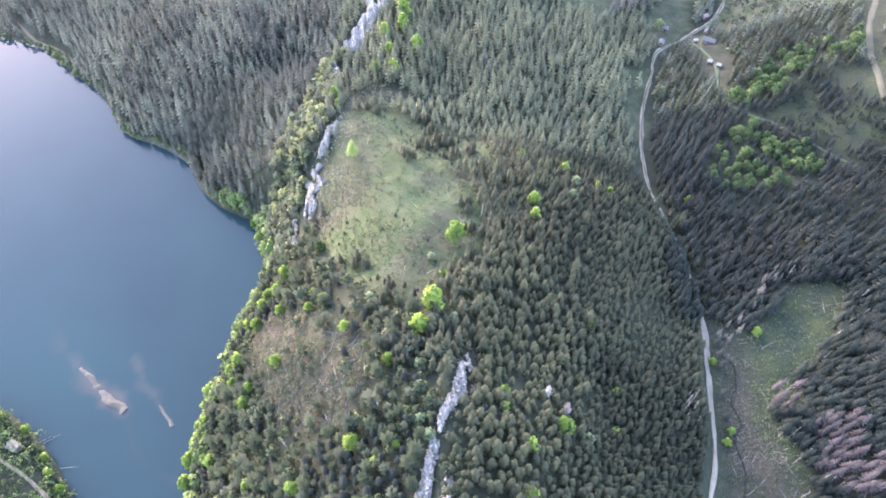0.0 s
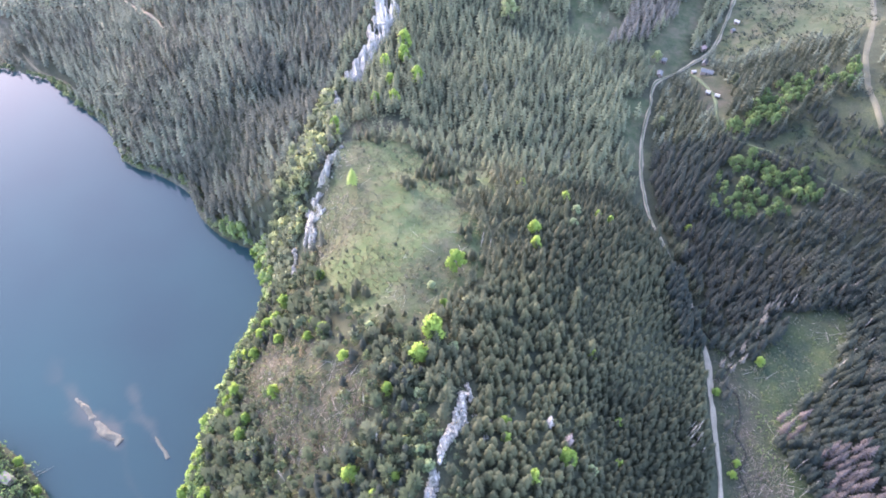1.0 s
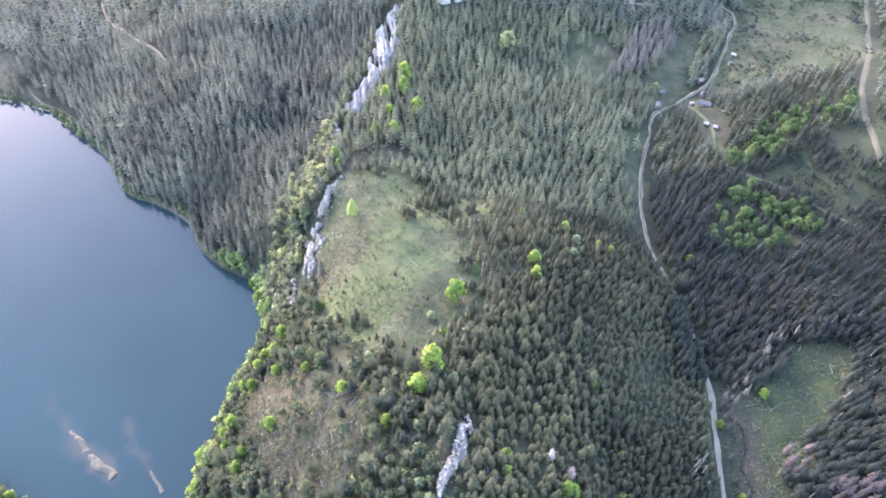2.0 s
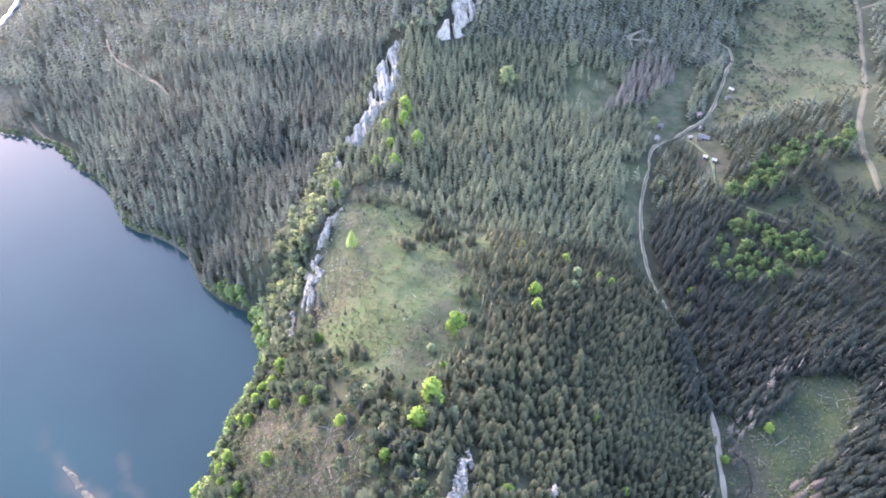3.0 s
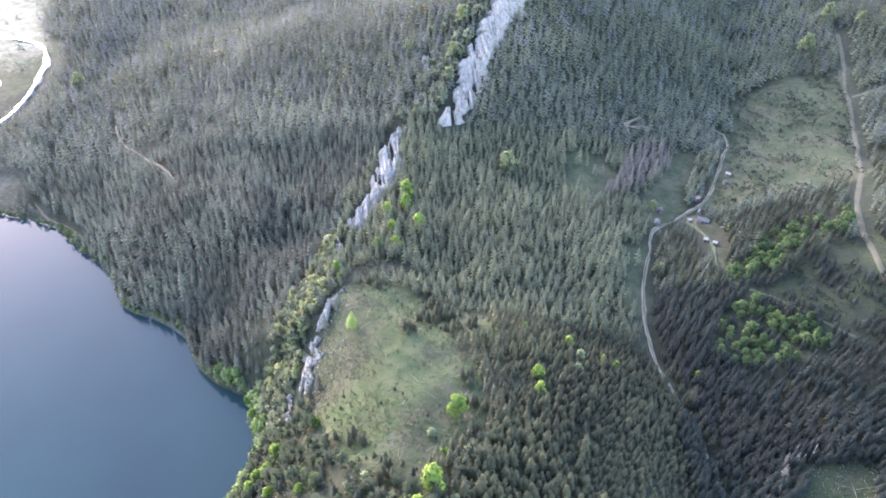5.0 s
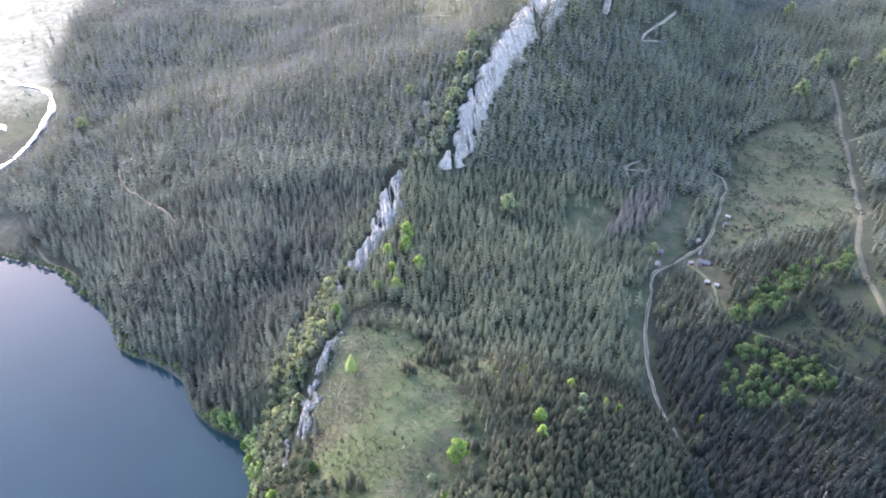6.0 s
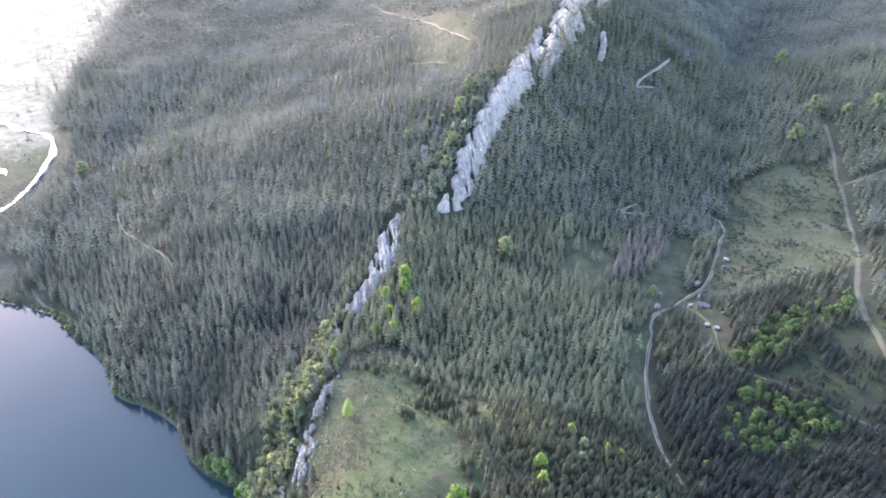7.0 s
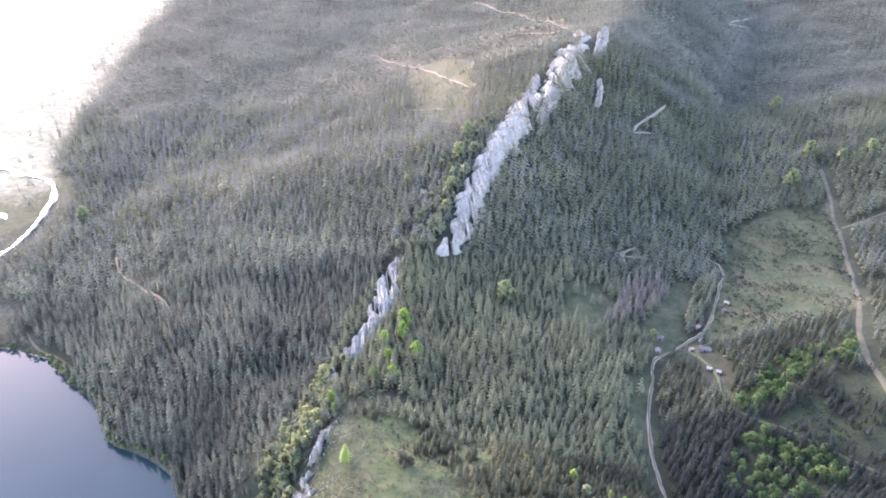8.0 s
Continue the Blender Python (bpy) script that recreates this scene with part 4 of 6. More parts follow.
young_pine = [conifer(54, 0.215, 0.42, seed=60 + k, droop=0.35, broad=0.21) for k in range(7)]
old_pine = [conifer(56, 0.19, 0.5, seed=70 + k, droop=0.3, broad=0.24) for k in range(7)]

# the pole stand on the ridge's valley side: the nearest trees are things of their own
pole = scattered(8, 130, 58, 268, 2.85)
pole = pole[inside(pole[:, 0], pole[:, 1], POLE_STAND) & wooded(pole)]
old_side = pole[:, 0] < 50 + rng.normal(0, 9, len(pole)) + 14 * fractal(pole[:, 0], pole[:, 1], 40, 2, 77) + 0.1 * (pole[:, 1] - 120)
old_pole = pole[old_side & (rng.uniform(size=len(pole)) < 0.76)]
pole = pole[~old_side]
hand_picked = (pole[:, 0] > 66) & (pole[:, 0] < 112) & (pole[:, 1] > 80) & (pole[:, 1] < 132)
extra = np.where(hand_picked)[0][300:]
hand_picked[extra] = False


def conifer_thing(name, kind, mat, label, category, group, ):
    """A conifer with its trunk and its crown as parts, one metre high."""
    root = tagged(new(name), label, category, group)
    V, F = kind
    N, F = crown_normals(V, F, 0.8)
    trunk_v, trunk_f = 8, 8
    part("trunk", triangles("trunk", V[:trunk_v], F[:trunk_f], BARK), root)
    part("crown", triangles("crown", V[trunk_v:], F[trunk_f:] - trunk_v, mat, True, N[trunk_v:], tint=np.full(len(V) - trunk_v, 0.5)), root)
    return root


def plant(kinds, spots, heights, width=1.0):
    """Copies of the given things at the spots; the originals take the first places."""
    for i, (x, y) in enumerate(spots):
        tall = float(heights[i])
        w = tall * width * rng.uniform(0.9, 1.15)
        m = Matrix.LocRotScale((x, y, float(height(x, y)) - 0.3), Euler((rng.normal(0, 0.03), rng.normal(0, 0.03), rng.uniform(0, 6.28))), (w, w, tall))
        if i < len(kinds):
            kinds[i].matrix_basis = m
        else:
            kind = kinds[i % len(kinds)]
            copy_thing(kind, m @ Matrix.Diagonal((1 / kind.scale[0], 1 / kind.scale[1], 1 / kind.scale[2], 1)))


def tree_group(name, kinds, spots, heights, width, mat, label, category, group, trunked=False, shaggy=0.3):
    """Single trees, each with a trunk and a crown: a few kinds in slightly different tones, then copies. Those past 300 are joined."""
    order = np.argsort(spots[:, 1])
    spots, heights = spots[order], heights[order]
    made = []
    for k, (V, F) in enumerate(kinds[:len(spots)]):
        root = tagged(new(name), label, category, group)
        N, F = crown_normals(V, F, shaggy)
        cut = 8 if trunked else 0
        if trunked:
            trunk_v, trunk_f = V[:8], F[:8]
        else:
            turns = np.arange(5) * 1.2566
            trunk_v = np.concatenate([np.c_[rad * np.cos(turns) + lean, rad * np.sin(turns), 0 * turns + z] for z, rad, lean in ((-0.04, 0.022, 0), (0.45, 0.014, 0.012), (0.85, 0.004, 0.0))])
            trunk_f = np.array([f for ring in (0, 5) for t in range(5) for f in ((ring + t, ring + (t + 1) % 5, ring + 5 + (t + 1) % 5), (ring + t, ring + 5 + (t + 1) % 5, ring + 5 + t))])
        part("trunk", triangles("trunk", trunk_v, trunk_f, BARK), root)
        tone = 0.15 + 0.7 * k / max(len(kinds) - 1, 1) + np.repeat(rng.normal(0, 0.12, len(V) // 4 + 1), 4)[:len(V)]
        part("crown", triangles("crown", V[cut:], F[cut:] - cut, mat, True, N[cut:], tint=tone[cut:]), root)
        made.append(root)
    plant(made, spots[:300], heights[:300], width)
    if len(spots) > 300:
        rest = spots[300:]
        grove(name + "s", kinds, rest, heights[300:], np.full(len(rest), width), mat, label, category, shaggy=shaggy)


PINE_ONE = material("young_pine_needles_single", [(0.015, 0.02, 0.0105), (0.025, 0.031, 0.016), (0.045, 0.05, 0.026)], 0.8, 25, 0.8, 0, by_object=True, translucent=0.42)
pines = [conifer_thing("young_conifer", conifer(72, 0.215, 0.42, seed=80 + k, droop=0.35, broad=0.21), PINE_ONE, "slender dark green conifer in a dense pole stand", "conifer", "pole stand conifers") for k in range(6)]
picked = pole[hand_picked]
plant(pines, picked, rng.normal(7.0, 1.0, len(picked)))
rest = pole[~hand_picked]
grove("young_conifers", young_pine, rest, rng.normal(7.0, 1.1, len(rest)), rng.uniform(0.9, 1.2, len(rest)), PINE, "dense stand of dark green young conifers", "forest", shaggy=0.8)
grove("old_pines", old_pine, old_pole, rng.normal(8.8, 1.5, len(old_pole)), rng.uniform(0.9, 1.2, len(old_pole)), PINE_BROWN, "olive-brown old pines along the ridge", "forest", shaggy=0.7)


def in_view(p):
    return np.abs(p[:, 0]) < 130 + 0.57 * np.maximum(p[:, 1], 0)


# tall woods near and in the middle distance
wood = scattered(-330, 420, 40, 470, 4.35)
wood = wood[wooded(wood) & ~inside(wood[:, 0], wood[:, 1], POLE_STAND) & ~inside(wood[:, 0], wood[:, 1], GREEN_WOOD) & ~inside(wood[:, 0], wood[:, 1], GREEN_GROVE)
            & ~inside(wood[:, 0], wood[:, 1], DEAD_STAND) & ~inside(wood[:, 0], wood[:, 1], DEAD_EDGE) & ~inside(wood[:, 0], wood[:, 1], FAR_DEAD)]
wood = wood[~inside(wood[:, 0], wood[:, 1], FAR_CLEARING) | (rng.uniform(size=len(wood)) < 0.3 + 1.5 * fractal(wood[:, 0], wood[:, 1], 20, 2, 17))]
x, y = wood.T
west = (x < crest(y)[0] - 2) & (y < 205)
lake_slope = (x < crest(y)[0] - 6) & (y >= 205)
east_side = x > valley(y)[0] + 2
ridge_top = ~west & ~lake_slope & ~east_side
thin = rng.uniform(size=len(wood))
patchy = fractal(x, y, 40, 3, 21)
rim = inside(x, y, RIM)
lake_keep = lake_slope & ~(rim & (thin < 0.93))
# grey trees grow commoner with distance up the lake slope, as painted haze
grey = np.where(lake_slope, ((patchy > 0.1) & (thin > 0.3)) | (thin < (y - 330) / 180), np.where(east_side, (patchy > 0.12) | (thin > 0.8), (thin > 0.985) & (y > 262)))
# separate materials by distance: paler foliage farther off stands in for haze
for name, keep, h, mat, label in (("lakeside_spruces", lake_keep & ~grey, 13, HAZED_LAKESIDE, "dark spruce forest on the slope above the lake"),
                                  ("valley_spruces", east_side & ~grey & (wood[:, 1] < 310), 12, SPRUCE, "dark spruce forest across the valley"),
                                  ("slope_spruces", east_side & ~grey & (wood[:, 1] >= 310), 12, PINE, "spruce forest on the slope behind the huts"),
                                  ("back_spruces", ridge_top & ~grey & (wood[:, 1] > 262), 11.5, HAZED_SPRUCE, "spruce forest behind the meadow, paled grey-green for haze"),
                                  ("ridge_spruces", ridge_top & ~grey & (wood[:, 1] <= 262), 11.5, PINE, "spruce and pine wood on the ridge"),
                                  ("hazed_spruces", grey & (lake_keep | ridge_top), 12.5, HAZED_GREYGREEN, "spruces on the slope above the lake, paled grey-green for haze"),
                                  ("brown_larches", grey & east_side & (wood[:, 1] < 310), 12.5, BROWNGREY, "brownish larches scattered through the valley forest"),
                                  ("hazed_larches", grey & east_side & (wood[:, 1] >= 310), 12, HAZED_GREYGREEN, "larches over the slope behind the huts, paled grey-green for haze")):
    for close, kinds in ((True, near_spruce), (False, mid_spruce)):
        p = wood[keep & ((wood[:, 1] < 300) == close)]
        if len(p):
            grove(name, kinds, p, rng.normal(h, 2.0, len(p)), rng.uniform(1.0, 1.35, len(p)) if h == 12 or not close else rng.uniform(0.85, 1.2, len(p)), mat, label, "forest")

# a tighter stand below the cut-over slope
p = scattered(140, 262, 60, 200, 3.6)
p = p[wooded(p) & ~inside(p[:, 0], p[:, 1], DEAD_STAND) & ~inside(p[:, 0], p[:, 1], DEAD_EDGE) & (p[:, 0] > valley(p[:, 1])[0] + 6)]
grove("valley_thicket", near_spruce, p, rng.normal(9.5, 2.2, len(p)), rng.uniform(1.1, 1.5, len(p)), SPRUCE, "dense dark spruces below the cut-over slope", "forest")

# pale half-dead spruces along the upper edge of the cut-over slope
p = along([(135, 150), (151, 166), (167, 186), (178, 193), (210, 194)], 2.6)
p = p + rng.normal(0, 1.2, p.shape)
tree_group("edge_spruce", near_spruce, p, rng.normal(10.5, 1.6, len(p)), 0.8, DEAD_GREY, "grey-brown half-dead spruce at the cut-over slope's edge", "spruce", "clear-cut edge spruces", trunked=True)

# the lake bluff: leafless and budding broadleaf trees, small spruces, shrubs
bluff = scattered(-135, 10, 50, 212, 3.75)
bx, by = bluff.T
core = inside(bx, by, CLEARING) & (edge_distance(bx, by, CLEARING + [CLEARING[0]]) + fractal(bx, by, 20, 3, 8) * 16 > 0)
keep = (bx < crest(by)[0] - 4) & (height(bx, by) > 0.8) & (~core | (rng.uniform(size=len(bluff)) < 0.16)) & ~inside(bx, by, MEADOW) & ((by < 205) | (bx < -78))
for line, w in CRAGS:
    keep &= edge_distance(bx, by, line) > w
bluff = bluff[keep & (rng.uniform(size=len(bluff)) < 0.9 + 0.9 * fractal(bx, by, 26, 3, 18))]
pick = rng.uniform(size=len(bluff)) + 0.8 * fractal(bluff[:, 0], bluff[:, 1], 30, 3, 15)
RIDGE_THICKET = [(-52, 157), (-39, 143), (-24, 143), (-10, 128), (1, 138), (3, 124), (-3, 111), (-16, 108), (-25, 118), (-31, 133)]
RIM_THICKET = [(1, 144), (6, 151), (16, 166), (22, 180), (23, 154), (13, 134)]
DARK_BLUFF = [[(-45, 84), (-26, 84), (-6, 60), (-56, 60)], [(-27, 128), (-6, 120), (-7, 100), (-22, 94)], [(-118, 96), (-104, 96), (-100, 70), (-116, 62)]]
for poly in DARK_BLUFF:
    pick = np.where(inside(bluff[:, 0], bluff[:, 1], poly) & (rng.uniform(size=len(bluff)) < 0.7), 0.6, pick)
bare_kinds = [twiggy(84, 100 + k, 0.3, 0.026) for k in range(6)]
leafy_kinds = [broadleaf_blob(5, 22, 110 + k, 0.36, 1.0, 1.2) for k in range(5)]
p = bluff[pick < 0.06]
tree_group("bare_tree", bare_kinds, p, rng.normal(8.0, 1.7, len(p)), 1.0, BARE, "leafless grey-brown broadleaf tree on the lake bluff", "tree", "bare bluff trees")
p = bluff[(pick >= 0.06) & (pick < 0.36)]
tree_group("budding_tree", bare_kinds, p, rng.normal(8.0, 1.7, len(p)), 1.0, BUDDING, "olive-grey budding broadleaf tree on the lake bluff", "tree", "budding bluff trees")
p = bluff[(pick >= 0.36) & (pick < 0.52)]
tree_group("leafing_tree", leafy_kinds, p, rng.normal(7.4, 1.8, len(p)), 0.87, BUDDING, "olive broadleaf tree in early leaf on the lake bluff", "tree", "leafing bluff trees")
p = bluff[(pick >= 0.52) & (pick < 0.74)]
tree_group("bluff_spruce", near_spruce, p, rng.normal(8.5, 2.0, len(p)), 1.2, SPRUCE, "small dark spruce on the lake bluff", "spruce", "bluff spruces", trunked=True)
p = bluff[pick >= 0.74]
grove("bluff_shrubs", leafy_kinds, p, rng.normal(3.8, 1.0, len(p)), rng.uniform(0.9, 1.2, len(p)), SHRUB, "green shrubs on the lake bluff", "shrub")
# grey thickets round the ridge beeches and along the meadow's lower rim
for name, poly, share, group, label in (("ridge_tree", RIDGE_THICKET, 0.75, "ridge thicket trees", "grey-brown leafless tree below the ridge beeches"), ("meadow_rim_tree", RIM_THICKET, 0.6, "meadow rim trees", "grey budding tree at the meadow rim")):
    a = np.array(poly)
    p = scattered(a[:, 0].min(), a[:, 0].max(), a[:, 1].min(), a[:, 1].max(), 3.3)
    p = p[inside(p[:, 0], p[:, 1], poly) & (rng.uniform(size=len(p)) < share)]
    tree_group(name, bare_kinds + leafy_kinds[:2], p, rng.normal(7.4, 1.6, len(p)), 1.0, GREYTWIG, label, "tree", group)
# a fringe of young alders along the water
sy = rng.uniform(62, 262, 190)
fringe = np.c_[shore_x(sy) + rng.uniform(1.5, 10, 190), sy]
tree_group("shore_alder", leafy_kinds, fringe, rng.normal(7.4, 1.5, 190), 1.0, ALDER, "fresh green alder leaning over the lake shore", "alder", "shore alders")

sy = rng.uniform(255, 445, 260)
fringe = np.c_[shore_x(sy) + rng.uniform(1.0, 7, 260), sy]
grove("shore_bushes", leafy_kinds, fringe, rng.normal(4.2, 1.2, 260), rng.uniform(1.0, 1.4, 260), SHRUB, "dark green bushes overhanging the lake shore", "shrub")

# far woods: foliage materials paled to put haze into the colour
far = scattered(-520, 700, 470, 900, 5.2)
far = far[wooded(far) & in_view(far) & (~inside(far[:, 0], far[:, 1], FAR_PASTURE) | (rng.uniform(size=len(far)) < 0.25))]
# leafless picks the palest tone, part of the haze put into colour
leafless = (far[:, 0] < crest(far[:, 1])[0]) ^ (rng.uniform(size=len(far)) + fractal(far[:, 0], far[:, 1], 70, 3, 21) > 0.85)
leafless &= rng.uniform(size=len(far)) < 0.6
# the nearer tone thins out with distance, grading the painted haze
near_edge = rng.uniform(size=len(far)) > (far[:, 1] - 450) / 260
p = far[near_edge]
grove("middle_spruces", thin_spruce, p, rng.normal(13, 2.2, len(p)), rng.uniform(1.15, 1.5, len(p)), HAZED_GREYGREEN, "spruce slope beyond the crest, paled grey-green for haze", "forest")
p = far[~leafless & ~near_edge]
grove("far_spruces", thin_spruce, p, rng.normal(13, 2.2, len(p)), rng.uniform(1.15, 1.5, len(p)), HAZED_SPRUCE, "wide distant spruce forest, paled grey-green for haze", "forest")
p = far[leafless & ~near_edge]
grove("far_hazed_conifers", thin_spruce, p, rng.normal(13, 2.2, len(p)), rng.uniform(1.15, 1.5, len(p)), HAZED_CONIFER, "distant conifer stands, paled grey-brown for haze", "forest")
horizon_wood = scattered(-1300, 1300, 900, 2000, 8.4)
horizon_wood = horizon_wood[wooded(horizon_wood) & in_view(horizon_wood) & (~inside(horizon_wood[:, 0], horizon_wood[:, 1], FAR_PASTURE) | (rng.uniform(size=len(horizon_wood)) < 0.2))]
grove("distant_forest", far_spruce, horizon_wood, rng.normal(14.5, 2.6, len(horizon_wood)), rng.uniform(1.15, 1.6, len(horizon_wood)), HAZED_GREYGREEN, "distant conifer forest paled to imitate haze", "forest")

# outlying trees on the open valley floor
p = scattered(-760, -390, 600, 1600, 9)
fade = edge_distance(p[:, 0], p[:, 1], VALLEY_FLOOR[:7])
p = p[inside(p[:, 0], p[:, 1], VALLEY_FLOOR) & (rng.uniform(size=len(p)) < 0.8 * np.exp(-fade / 22)) & (edge_distance(p[:, 0], p[:, 1], RIVER) > 10)]
grove("valley_floor_trees", thin_spruce, p, rng.normal(11, 2.5, len(p)), rng.uniform(1.2, 1.7, len(p)), HAZED_GREYGREEN, "scattered trees on the open valley floor", "forest")

# pale budding broadleaf trees beside the great limestone wall
v = rng.uniform(470, 680, 230)
p = np.c_[np.interp(v, (460, 533, 599, 660, 728), (-3, 13, 31, 53, 76)) - 4 - np.abs(rng.normal(0, 13, 230)), v]
grove("wall_budding_trees", leafy_kinds[:3] + bare_kinds[:3], p, rng.normal(8.5, 2, 230), rng.uniform(0.8, 1.1, 230), OLIVE, "pale green budding trees beside the limestone wall", "thicket")

# dead stands
for name, poly, space, mat, group, label in (("dead_edge_spruce", DEAD_EDGE, 6.5, DEAD, "dead trees at the slope's edge", "pale dead spruce leaning at the cut-over slope's edge"),
                                             ("dead_spruce", DEAD_STAND, 4.2, DEAD, "dead spruce stand", "dead pinkish-grey spruce in a withered stand"),
                                             ("bleached_spruce", FAR_DEAD, 5.0, DEAD_GREY, "bleached spruce stand", "bleached dead spruce beside a forest clearing")):
    a = np.array(poly)
    p = scattered(*a.min(0)[:1], *a.max(0)[:1], a[:, 1].min(), a[:, 1].max(), space)
    p = p[inside(p[:, 0], p[:, 1], poly)]
    tree_group(name, [conifer(60, 0.15, 0.3, seed=120 + k, broad=0.17) for k in range(5)], p, rng.normal(14, 2, len(p)), 1.0, mat, label, "dead tree", group, trunked=True)


# ---- broadleaf trees in fresh leaf ----
def broadleaf_tree(name, seed, mat, label, category, group, lobes=11, cards=76):
    """A tapered trunk with limbs under a lobed crown of leaf tufts, one metre high."""
    r = np.random.default_rng(seed)
    root = tagged(new(name), label, category, group)
    V, F = [], []

    def limb(a, b, ra, rb):
        a, b = np.array(a, float), np.array(b, float)
        d = (b - a) / np.linalg.norm(b - a)
        u = np.cross(d, (0.3, 0.9, 0.1))
        u /= np.linalg.norm(u)
        v = np.cross(d, u)
        i = len(V)
        for p, rad in ((a, ra), (b, rb)):
            for t in range(5):
                V.append(p + rad * (u * math.cos(t * 1.2566) + v * math.sin(t * 1.2566)))
        for t in range(5):
            F.append((i + t, i + (t + 1) % 5, i + 5 + (t + 1) % 5))
            F.append((i + t, i + 5 + (t + 1) % 5, i + 5 + t))

    limb((0, 0, -0.04), (0.01, 0, 0.4), 0.026, 0.018)
    limb((0.01, 0, 0.4), (0, 0.01, 0.85), 0.018, 0.005)
    for k in range(6):
        t = k * 1.05 + r.uniform(0, 0.6)
        limb((0.01, 0, 0.28 + 0.05 * k), (0.27 * math.cos(t), 0.27 * math.sin(t), 0.5 + 0.05 * k), 0.011, 0.004)
    part("trunk", triangles("trunk", V, F, BARK), root)
    cv, cf = egg_crown(lobes + 11, int(cards * 0.8), seed)
    cn, cf = crown_normals(cv, cf, 0.45)
    part("crown", triangles("crown", cv, cf, mat, True, cn, tint=np.full(len(cv), 0.5)), root)
    return root


def trees_at(kinds, spots, tall, width=1.0):
    hs = np.array([t for _, _, t in spots]) if len(spots[0]) == 3 else rng.normal(tall, tall * 0.14, len(spots))
    plant(kinds, [s[:2] for s in spots], hs, width)


RIDGE_BEECHES = [(6, 180, 11), (-4, 138, 14), (-9, 126, 11), (0, 155, 6), (-62, 294, 10), (-15, 344, 11), (-25, 381, 11), (-25, 366, 11), (-37, 357, 10), (-33, 342, 7), (-41, 325, 8), (-30, 326, 8), (-59, 287, 6), (45, 212, 8), (45, 201, 7), (42, 249, 6), (66, 244, 7), (82, 232, 5), (88, 228, 6)]
SHORE_BEECHES = [(-77, 179, 9), (-80, 171, 8), (-86, 172, 7), (-88, 166, 8), (-91, 157, 7), (-98, 162, 7), (-102, 222, 8), (-106, 230, 8), (-93, 210, 7), (-96, 137, 10), (-103, 138, 7), (-98, 128, 6), (-86, 119, 6), (-88, 113, 7), (-80, 104, 5), (-110, 131, 8), (-119, 137, 9), (-120, 129, 8), (-115, 117, 8), (-119, 112, 8), (-124, 102, 9), (-124, 91, 9), (-106, 95, 8), (-121, 109, 8), (-80, 76, 7), (-57, 70, 7), (-59, 186, 6), (-58, 156, 5), (-52, 149, 6), (-112, 242, 7), (-122, 119, 6)]
CLEARING_BEECHES = [(-72, 125, 6.5), (-33, 81, 8), (-24, 73, 5), (-21, 112, 6), (-17, 78, 5), (-40, 131, 6), (-59, 148, 5), (-76, 156, 6)]
FOREST_BEECHES = [(23, 100, 7), (23, 94, 5), (32, 79, 9), (46, 90, 9), (65, 142, 6.5), (73, 112, 5), (70, 94, 5), (30, 62, 9), (151, 152, 6), (127, 137, 5), (128, 103, 5), (125, 98, 5), (139, 241, 6)]
PALE_TREES = [(4, 132, 7), (70, 232, 8), (57, 88, 6), (-9, 109, 5), (-5, 166, 5), (-30, 143, 7), (-60, 187, 5), (67, 222, 7), (-5, 80, 6), (-8, 86, 6)]
FAR_BEECHES = [(46, 422, 16), (437, 889, 20), (399, 709, 20), (358, 654, 20), (422, 688, 15), (452, 690, 20), (-348, 604, 15), (8, 553, 16), (16, 605, 18), (3, 523, 13), (25, 650, 16), (-31, 571, 13), (194, 365, 8), (140, 332, 8), (151, 401, 9)]
WEST_BEECHES = [(-222, 122, 7), (-209, 117, 7), (-195, 103, 7), (-190, 95, 7), (-183, 88, 7), (-179, 80, 7)]

trees_at([broadleaf_tree("beech_tree", 200 + k, BEECH, "bright fresh green beech standing on the ridge", "tree", "ridge beeches") for k in range(5)], [(x, y, h * (1.4 if y > 320 else 1.2)) for x, y, h in RIDGE_BEECHES], 10, 0.88)
trees_at([broadleaf_tree("beech_tree", 210 + k, BEECH, "fresh green beech on the steep lake bank", "tree", "lakeside beeches") for k in range(5)], [(x, y, h * 1.25) for x, y, h in SHORE_BEECHES], 8)
trees_at([broadleaf_tree("beech_tree", 220 + k, BEECH, "young bright green beech among brushwood", "tree", "clearing beeches") for k in range(3)], [(x, y, h * 1.25) for x, y, h in CLEARING_BEECHES], 6)
trees_at([broadleaf_tree("beech_tree", 230 + k, BEECH, "bright green beech rising between dark conifers", "tree", "forest beeches") for k in range(4)], FOREST_BEECHES, 9)
trees_at([broadleaf_tree("whitebeam_tree", 240 + k, PALE, "pale silvery green broadleaf tree on the wood's edge", "tree", "whitebeams") for k in range(3)], PALE_TREES, 7)
trees_at([broadleaf_tree("beech_tree", 250 + k, SPRING, "light green beech far off among spruces", "tree", "distant beeches", 8, 50) for k in range(3)], [(x, y, h * 1.15) for x, y, h in FAR_BEECHES], 15)
trees_at([broadleaf_tree("alder_tree", 260 + k, BEECH, "green alder leaning over the lake's west bank", "tree", "west bank alders") for k in range(3)], WEST_BEECHES, 7)
